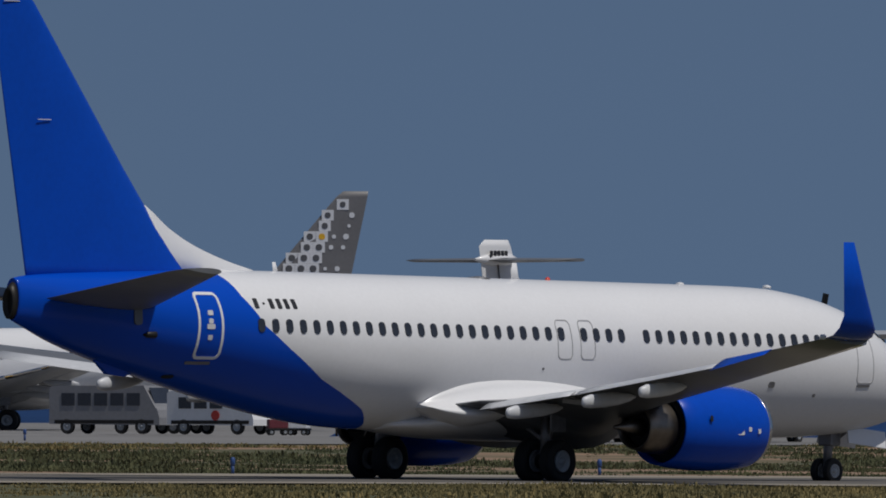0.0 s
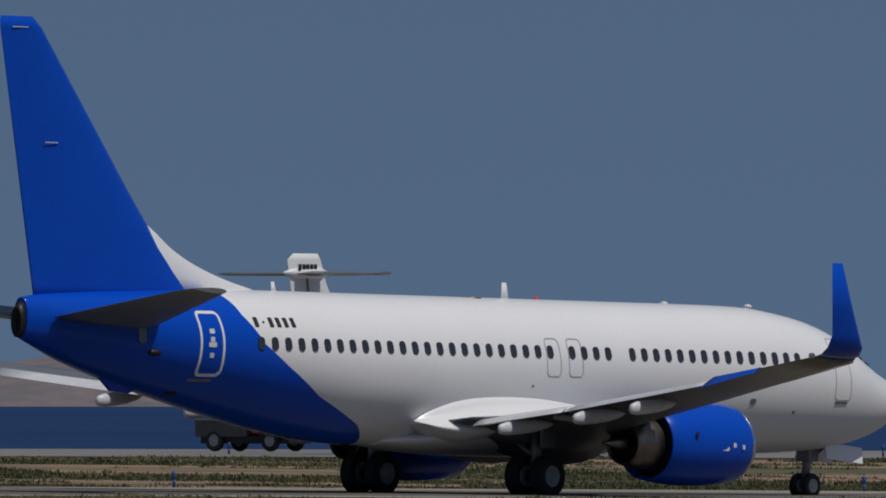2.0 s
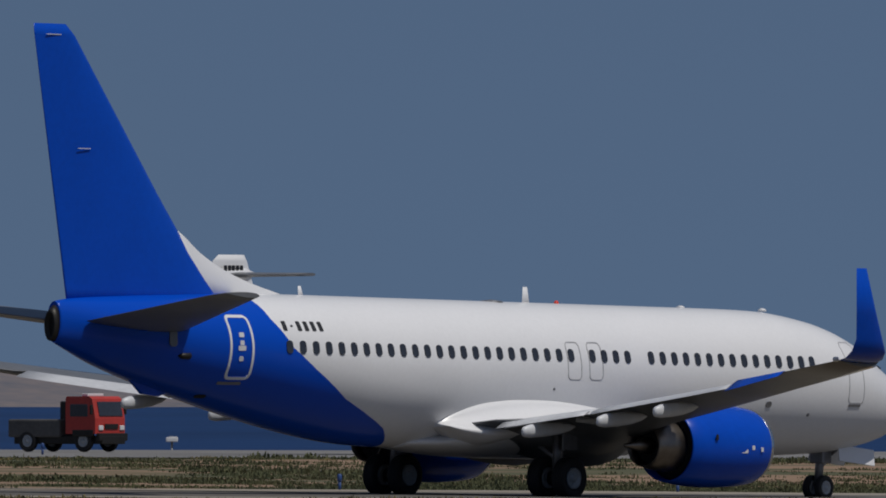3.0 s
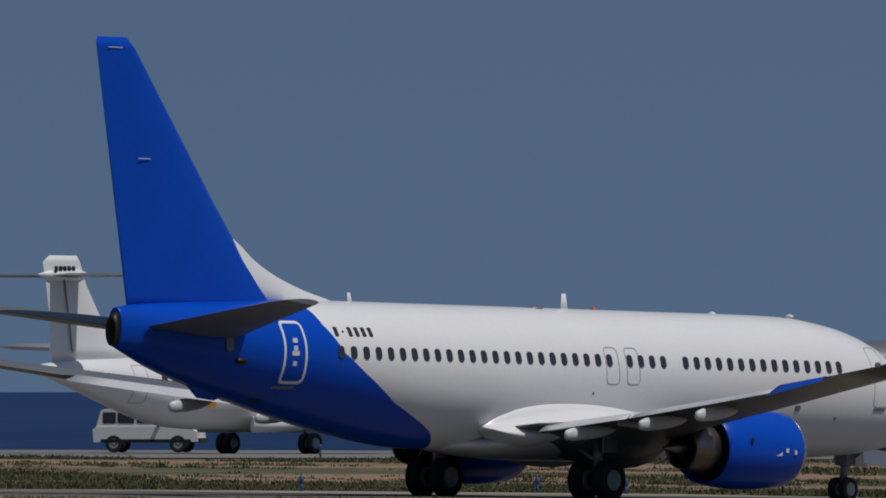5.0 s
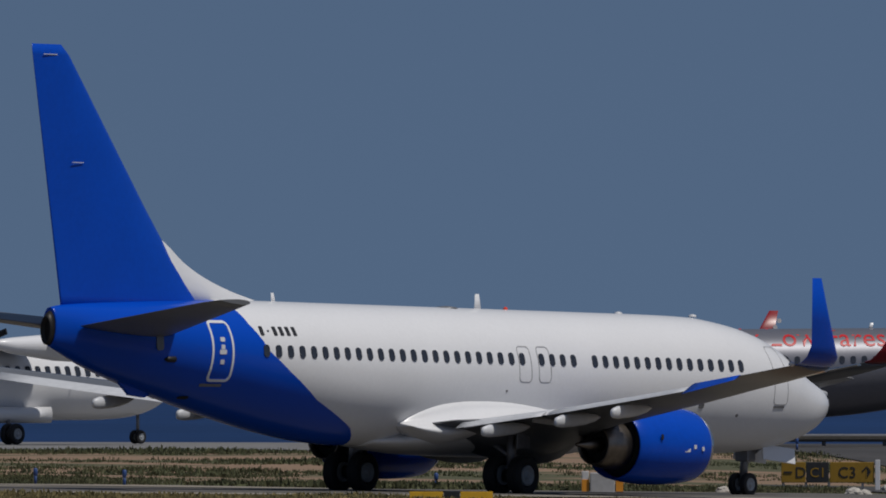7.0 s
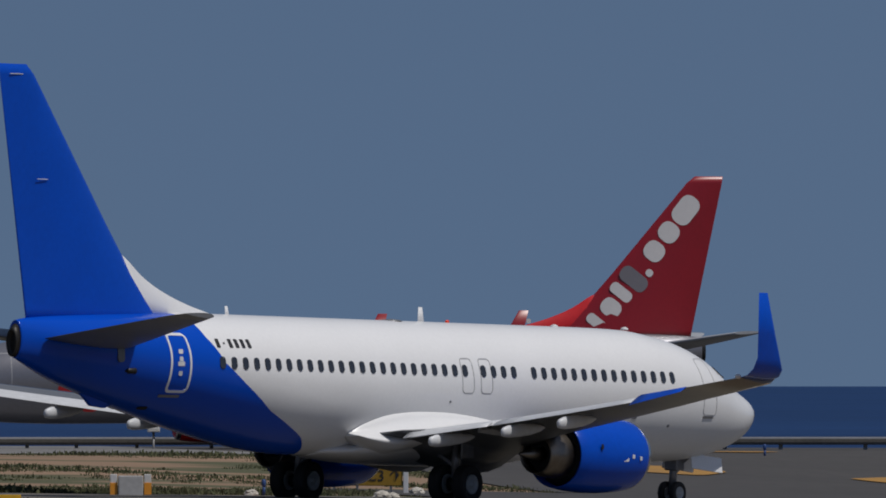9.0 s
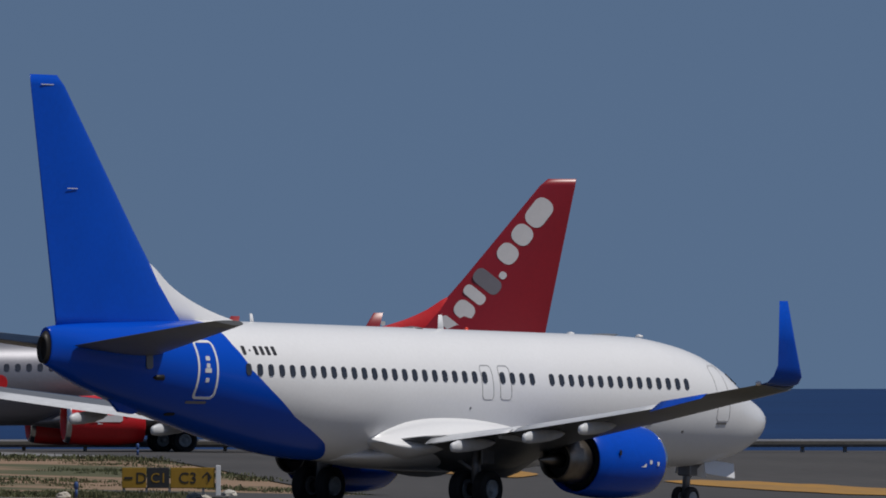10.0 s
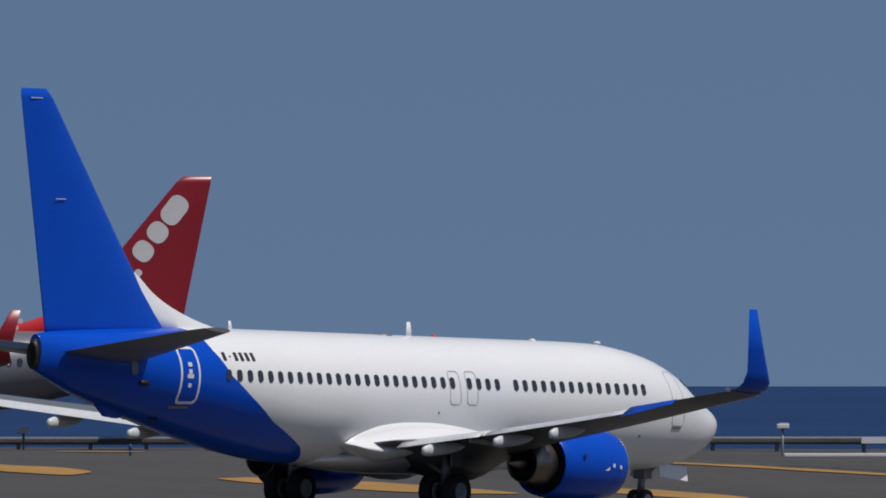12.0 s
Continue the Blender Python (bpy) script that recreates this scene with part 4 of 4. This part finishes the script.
def estate_car():
    """A light four-wheel-drive with a long bonnet; it looks along +x."""
    root = new("estate_car")
    low = [(-2.2, 0.42), (-2.25, 0.95), (-2.1, 1.05), (0.75, 1.08), (1.9, 0.98), (2.15, 0.85), (2.2, 0.45)]
    top = [(-2.15, 1.04), (-1.95, 1.72), (-1.75, 1.80), (-0.1, 1.80), (0.15, 1.74), (0.85, 1.06)]
    part("body", loft([[(x, y, z) for x, z in low] for y in (-0.86, -0.82, 0.82, 0.86)], True, False), M_van, root, "white painted body")
    part("cabin", loft([[(x * k, y, z) for x, z in top] for y, k in ((-0.78, 0.98), (-0.7, 1.0), (0.7, 1.0), (0.78, 0.98))], True, False), M_van, root)
    for side in (-1, 1):
        for x, w in ((-1.55, 0.55), (-0.85, 0.7), (-0.08, 0.62)):
            part("side_window", box(x, side * 0.78, 1.43, w, 0.05, 0.46, 0.04), M_glass, root)
        part("mirror", box(0.55, side * 0.95, 1.15, 0.14, 0.2, 0.16, 0.04), M_dark, root)
        part("headlight", box(2.12, side * 0.62, 0.78, 0.14, 0.3, 0.16, 0.04), M_frame, root, "clear headlight")
        part("sill_trim", box(0, side * 0.87, 0.48, 3.8, 0.05, 0.14, 0.02), M_dark, root)
    part("windscreen", box(0, 0, 0, 0.05, 1.3, 0.7, 0.02), M_glass, root).matrix_basis = pose(0.52, 0, 1.42, 0, -46, 0)
    part("bumper", box(2.2, 0, 0.5, 0.16, 1.6, 0.2, 0.04), M_dark, root)
    for x in (-1.35, 1.35):
        for side in (-1, 1):
            wheel(root, "road_wheel", (x, side * 0.78, 0.36), 0.36, 0.22, 0.2)
    return root


estate = tagged(estate_car(), "white four-wheel-drive estate car with dark windows, parked", "car")
spot_on_apron(estate, 28.7, 727.4, -14)

red_truck = new("tow_truck")
tagged(red_truck, "red cab truck with a grimy grey bed, standing on the apron", "truck")
part("bed", box(1.15, 0, 0.98, 2.7, 1.9, 0.75, 0.08), M_truckgrey, red_truck, "grimy grey bed")
part("chassis", box(0, 0, 0.5, 4.6, 1.6, 0.35, 0.05), M_dark, red_truck)
part("cab", loft([[(x * k - 1.2, y, z) for x, z in ((-0.95, 0.75), (-0.95, 1.4), (-0.78, 2.2), (-0.6, 2.3), (0.62, 2.3), (0.68, 2.2), (0.68, 0.75))] for y, k in ((-1.02, 0.94), (-0.9, 1), (0.9, 1), (1.02, 0.94))], True, False), M_truckred, red_truck, "faded red cab")
for s in (-1, 1):
    part("cab_window", box(-1.25, s * 1.0, 1.72, 0.95, 0.06, 0.55, 0.05), M_glass, red_truck)
    part("headlight", box(-2.17, s * 0.72, 1.0, 0.06, 0.3, 0.2, 0.03), M_frame, red_truck, "pale headlight")
    part("mirror", box(-2.0, s * 1.16, 1.75, 0.08, 0.14, 0.4, 0.03), M_dark, red_truck)
    part("wheel_arch", box(-1.45, s * 0.98, 0.78, 1.1, 0.12, 0.3, 0.06), M_dark, red_truck)
part("windscreen", box(0, 0, 0, 0.06, 1.6, 0.62, 0.03), M_glass, red_truck).matrix_basis = pose(-2.08, 0, 1.78, 0, 12, 0)
part("grille", box(-2.16, 0, 1.05, 0.06, 0.9, 0.22, 0.02), M_dark, red_truck)
part("front_bumper", box(-2.2, 0, 0.62, 0.18, 1.95, 0.32, 0.05), M_dark, red_truck)
part("crane_base", box(0.05, 0, 1.65, 0.4, 0.7, 0.9, 0.06), M_dark, red_truck)
for x in (0.6, 1.2, 1.8, 2.4):
    part("bed_rib", box(x, -0.96, 0.98, 0.08, 0.05, 0.72, 0.01), M_dark, red_truck)
part("light_bar", box(-1.2, 0, 2.36, 0.3, 1.1, 0.12, 0.03), M_frame, red_truck)
road_wheels(red_truck, (-1.4, 1.5), 0.85, 0.45)
spot_on_apron(red_truck, 9.9, 731.0, 142)


# ---- signs, markers, posts ----
M_signyellow = material("sign yellow", (0.27, 0.155, 0.010), 0.5, vary=0.15)
M_signblack = material("sign black", (0.02, 0.02, 0.022), 0.5, vary=0.2)
M_post = material("blue edge marker", (0.02, 0.06, 0.2), 0.5, vary=0.15)
M_concrete = material("pale concrete block", (0.42, 0.42, 0.43), 0.8, vary=0.15, bump=0.2)
sign = tagged(new("taxiway_sign"), "yellow and black taxiway sign in the scrub", "sign")
sign.matrix_basis = pose(59.98, 562.8, ground_z(59.98, 562.8), 0, 0, -6)
Z0 = 0.62
for x, w, m in ((-1.02, 0.78, M_signyellow), (-0.25, 0.72, M_signblack), (0.86, 1.42, M_signyellow)):
    board = part("sign_panel", box(x, 0, Z0 - 0.05, w, 0.14, 0.66, 0.02), m, sign)
for x in (-1.35, -0.62, 0.12, 1.2):
    part("sign_leg", box(x, 0, 0.12, 0.08, 0.1, 0.3), M_strut, sign)
part("end_post", box(1.68, -0.02, 0.45, 0.16, 0.2, 1.05, 0.02), M_frame, sign, "white end post")
words("D", 0.5, lambda x, y, z: Vector((x - 0.98, -0.08 - z, y + Z0 - 0.22)), M_letter, sign)
part("arrow", box(-1.2, -0.08, Z0 - 0.05, 0.26, 0.02, 0.06), M_letter, sign)
words("C1", 0.44, lambda x, y, z: Vector((x - 0.5, -0.08 - z, y + Z0 - 0.2)), M_signyellow, sign)
words("\u2191", 0.5, lambda x, y, z: Vector((x + 1.12, -0.08 - z, y + Z0 - 0.22)), M_letter, sign)
words("C3", 0.5, lambda x, y, z: Vector((x + 0.4, -0.08 - z, y + Z0 - 0.22)), M_letter, sign)
cabinet = tagged(new("marker_cabinet"), "grey field cabinet between white and orange posts", "cabinet")
cabinet.matrix_basis = pose(48.2, 513.8, ground_z(48.2, 513.8), 0, 0, -4)
part("body", box(0, 0, 0.3, 0.72, 0.4, 0.64, 0.03), M_concrete, cabinet)
for s in (-1, 1):
    part("post", box(s * 0.5, 0, 0.33, 0.2, 0.2, 0.66, 0.02), M_frame, cabinet, "white post")
    part("post_band", box(s * 0.5, -0.01, 0.24, 0.21, 0.21, 0.36, 0.01), M_orange, cabinet, "orange band")
low = tagged(new("low_sign"), "low yellow and black marker board", "sign")
low.matrix_basis = pose(39.9, 468.3, ground_z(39.9, 468.3), 0, 0, -5)
for x, w, m in ((-0.68, 0.9, M_yellow), (0.0, 0.42, M_signblack), (0.66, 0.86, M_yellow)):
    part("sign_panel", box(x, 0, 0.10, w, 0.12, 0.24, 0.01), m, low)
M_rock = material("pale rock", (0.45, 0.42, 0.37), 0.9, vary=0.2, bump=0.3)
for x, y, s in ((53.1, 527.3, 0.22), (56.7, 523.9, 0.26), (57.1, 524.6, 0.2), (61.9, 561.5, 0.24)):
    bm = bmesh.new()
    bmesh.ops.create_icosphere(bm, subdivisions=3, radius=s)
    for v in bm.verts:
        v.co *= 1 + 0.3 * noise.noise(v.co * 4 / s * 0.5 + Vector((x, y, 0)))
        v.co.z *= 0.7
    rock = tagged(part("rock", bm, M_rock), "pale rock lying in the scrub", "rock", "pale rocks")
    rock.location = (x, y, ground_z(x, y) + 0.3 * s)


def edge_post():
    root = new("edge_marker")
    part("stem", tube((0, 0, 0), (0, 0, 0.3), 0.045), M_post, root)
    part("head", lathe([(0.28, 0.05), (0.3, 0.065), (0.46, 0.065), (0.5, 0.03)], "z", n=12), M_post, root)
    return tagged(root, "short blue taxiway edge marker post", "marker", "edge markers")


first_post = edge_post()
spots = [beside(u, 16.5) for u in range(-60, 50, 14)] + [(8.4, 700.0), (-3.9, 700.0), (-16.6, 699.8), (31.9, 519.0), (33.9, 690.0), (89.1, 684.2), (21.5, 698.0), (72.0, 686.0)]
for k, (x, y) in enumerate(spots):
    m = pose(x, y, ground_z(x, y))
    if k == 0:
        first_post.matrix_basis = m
    else:
        copy_thing(first_post, m)

# pier with lights over the water
pier = tagged(new("light_pier"), "long dark pier on posts over the water", "pier", kind="structure")
part("deck", box(118, 735, 0.76, 120, 1.2, 0.26, 0.03), M_truckgrey, pier)
part("handrail", box(118, 734.3, 0.93, 120, 0.06, 0.06), M_concrete, pier)
rng = random.Random(12)
for k in range(44):
    part("pier_post", box(59 + 2.7 * k + rng.uniform(-0.6, 0.6), 735, 0.0, 0.13, 0.3, 1.3), M_concrete, pier)
part("white_section", box(132.0, 734.2, 0.80, 10.5, 0.1, 0.26), M_frame, pier)


def flood_lamp():
    root = new("flood_lamp")
    part("pole", tube((0, 0, -0.6), (0, 0, 1.55), 0.05), M_strut, root)
    part("head", box(0, 0, 1.62, 0.52, 0.3, 0.2, 0.04), M_frame, root)
    part("hood", box(0.05, 0, 1.73, 0.36, 0.24, 0.06, 0.02), M_concrete, root)
    return tagged(root, "white lamp head on a thin post by the water", "lamp", "lamps by the water")


lamp_post = flood_lamp()
lamp_post.matrix_basis = pose(121.8, 724.8, -0.2)
for x, y, z in ((69.6, 731.7, -0.35), (14.7, 760.0, -0.55), (90.5, 729.4, -0.4), (113.0, 727.0, -0.7)):
    copy_thing(lamp_post, pose(x, y, z))
tagged(part("kerb", box(127.0, 708.0, 0.28, 16.0, 0.5, 0.16, 0.04), M_frame), "low white kerb at the edge of the asphalt", "kerb", kind="structure")

# yellow lines on the crossing
M_marking = material("worn yellow marking", (0.38, 0.19, 0.025), 0.8, vary=0.3, grain=1.5, coarse=0.3, second=(0.22, 0.13, 0.045))
for k, (x0, x1, y0, w) in enumerate(((87.5, 98.6, 646, 15.0), (103.2, 109.2, 657, 13.0), (78.0, 83.2, 650, 14.0), (88.0, 91.6, 699, 10.0), (111, 126, 703, 3.0))):
    bm = bmesh.new()
    rows = []
    for i in range(41):
        x = x0 + (x1 - x0) * i / 40
        e = noise.noise((x * 0.5, k * 9.0, 0)) * w * 0.35
        f = math.sin(math.pi * i / 40) ** 0.6
        rows.append([bm.verts.new((x, y0 + s * (w / 2 * f + (e if s > 0 else -e * 0.6)), 0)) for s in (-1, 1)])
    for a, b in zip(rows, rows[1:]):
        bm.faces.new((a[0], b[0], b[1], a[1]))
    bmesh.ops.subdivide_edges(bm, edges=[e for e in bm.edges if abs(e.verts[0].co.x - e.verts[1].co.x) < 1e-4], cuts=6)
    for v in bm.verts:
        v.co.z = ground_z(v.co.x, v.co.y) + 0.075
    tagged(part("taxi_marking", bm, M_marking), "worn yellow taxi line on asphalt", "marking", kind="structure")

# far hill over the sea
bm = bmesh.new()
rows = []
for i in range(70):
    x = -170 + 3.4 * i
    fall = max(0.0, min(1.0, (58.0 - x) / 36.0))
    top = 0.9 + 7.6 * fall ** 0.8 * (0.92 + 0.22 * noise.noise((x * 0.06, 0, 0)))
    rows.append([bm.verts.new((x, 2650, 0.9)), bm.verts.new((x, 2675, 0.5 * (0.9 + top) + 0.5 * noise.noise((x * 0.12, 3, 0)))), bm.verts.new((x, 2700, top))])
for a, b in zip(rows, rows[1:]):
    for i in range(2):
        f = bm.faces.new((a[i], b[i], b[i + 1], a[i + 1]))
        f.smooth = True
tagged(part("backdrop_hill", bm, M_hill), "hazy brown hill beyond the sea", "hill", kind="structure")


# ---- scrub ----
def scrub(name, bands, count, tall, mat, label, seed, bare=0.0):
    """Low clumps of many small leaves, drawn together in drifts."""
    rng = random.Random(seed)
    vs, fs = [], []
    for done in range(count):
        v0, v1, u0, u1 = bands[done % len(bands)]
        u, v = rng.uniform(u0, u1), rng.uniform(v0, v1)
        dense = noise.noise((u * 0.07, v * 0.05, seed * 3.0)) + 0.6 * noise.noise((u * 0.25, v * 0.12, 1.0)) - bare
        if dense < rng.uniform(-0.12, 0.25):
            continue
        x, y = beside(u, v)
        if x > (60 if y < 586 else 70) or y > 669:
            continue
        z = ground_z(x, y)
        size = tall * rng.uniform(0.4, 1.0) * (1 + 1.5 * max(0, dense))
        wide = size * rng.uniform(2.0, 4.5)
        for k in range(22):
            a, r = rng.uniform(0, 6.283), math.sqrt(rng.random())
            h = size * math.sqrt(max(0.05, 1 - r * r)) * rng.uniform(0.35, 1.0)
            px, py = x + wide * r * math.cos(a), y + wide * r * math.sin(a)
            w, t = size * rng.uniform(0.08, 0.2), rng.uniform(0, 6.283)
            ca, sa = math.cos(t) * w, math.sin(t) * w
            q = len(vs)
            vs += [(px - ca, py - sa, z + h * 0.35), (px + ca, py + sa, z + h * 0.3), (px + ca * 0.4 - sa * 0.6, py + sa * 0.4 + ca * 0.6, z + h), (px - ca * 0.8 - sa * 0.5, py - sa * 0.8 + ca * 0.5, z + h * 0.8),
                   (px, py, z - 0.02)]
            fs += [(q, q + 1, q + 2, q + 3), (q, q + 4, q + 1)]
    me = bpy.data.meshes.new(name)
    me.from_pydata(vs, [], fs)
    me.materials.append(mat)
    return tagged(new(name, me), label, "scrub", kind="stuff")


M_leaf = material("dark green scrub leaves", (0.105, 0.108, 0.044), 0.8, vary=0.4, grain=1.2, coarse=0.15, second=(0.034, 0.044, 0.017))
M_straw = material("olive dry grass", (0.27, 0.20, 0.075), 0.85, vary=0.4, grain=1.2, coarse=0.15, second=(0.085, 0.085, 0.036))
scrub("scrub", [(17, 50, -110, 70), (17, 34, -110, 70)], 19000, 0.14, M_leaf, "low dark green scrub in patches", 2, 0.07)
scrub("scrub_far", [(44, 150, -60, 150)], 34000, 0.17, M_leaf, "scattered green scrub on the tan earth", 3, 0.09)
scrub("olive_grass", [(125, 160, -60, 150)], 9000, 0.14, M_straw, "thin olive grass along the apron", 7, 0.0)
scrub("bushes", [(9.8, 19, 14, 36)], 1500, 0.21, M_leaf, "low green bushes at the end of the shoulder", 11, -0.2)
scrub("dry_grass", [(-75, -14.5, -150, 30), (-40, -14.5, -150, 10)], 24000, 0.11, M_straw, "dry olive grass on the near verge", 5, -0.2)


# ---- what moves ----
def motions():
    walk(jet, [(t, pose(x, y, z, roll, pitch, 90 - h)) for t, x, y, z, roll, pitch, h in JET_ROWS])
    # wheels turn with the way covered
    steps = [k * 2 / 30 for k in range(181)]
    ts = [r[0] for r in JET_ROWS]
    way = [0.0]
    for a, b in zip(JET_ROWS, JET_ROWS[1:]):
        way.append(way[-1] + math.hypot(b[1] - a[1], b[2] - a[2]))
    for hold, r in jet_wheels:
        at = hold.location.copy()
        walk(hold, [(t, pose(*at, 0, math.degrees(float(np.interp(t, ts, way)) / r), 0)) for t in steps])
    walk(red_jet, [(t, red_pose(t) @ Matrix.Diagonal((0.925, 0.925, 0.925, 1))) for t in (0.0, 4.0, 8.0, 12.0)])
    walk(prop, [(t, prop_pose(t, a, h) @ Matrix.Diagonal((1.03, 1.03, 1.03, 1))) for t, a, h in PROP_WAY])



motions()
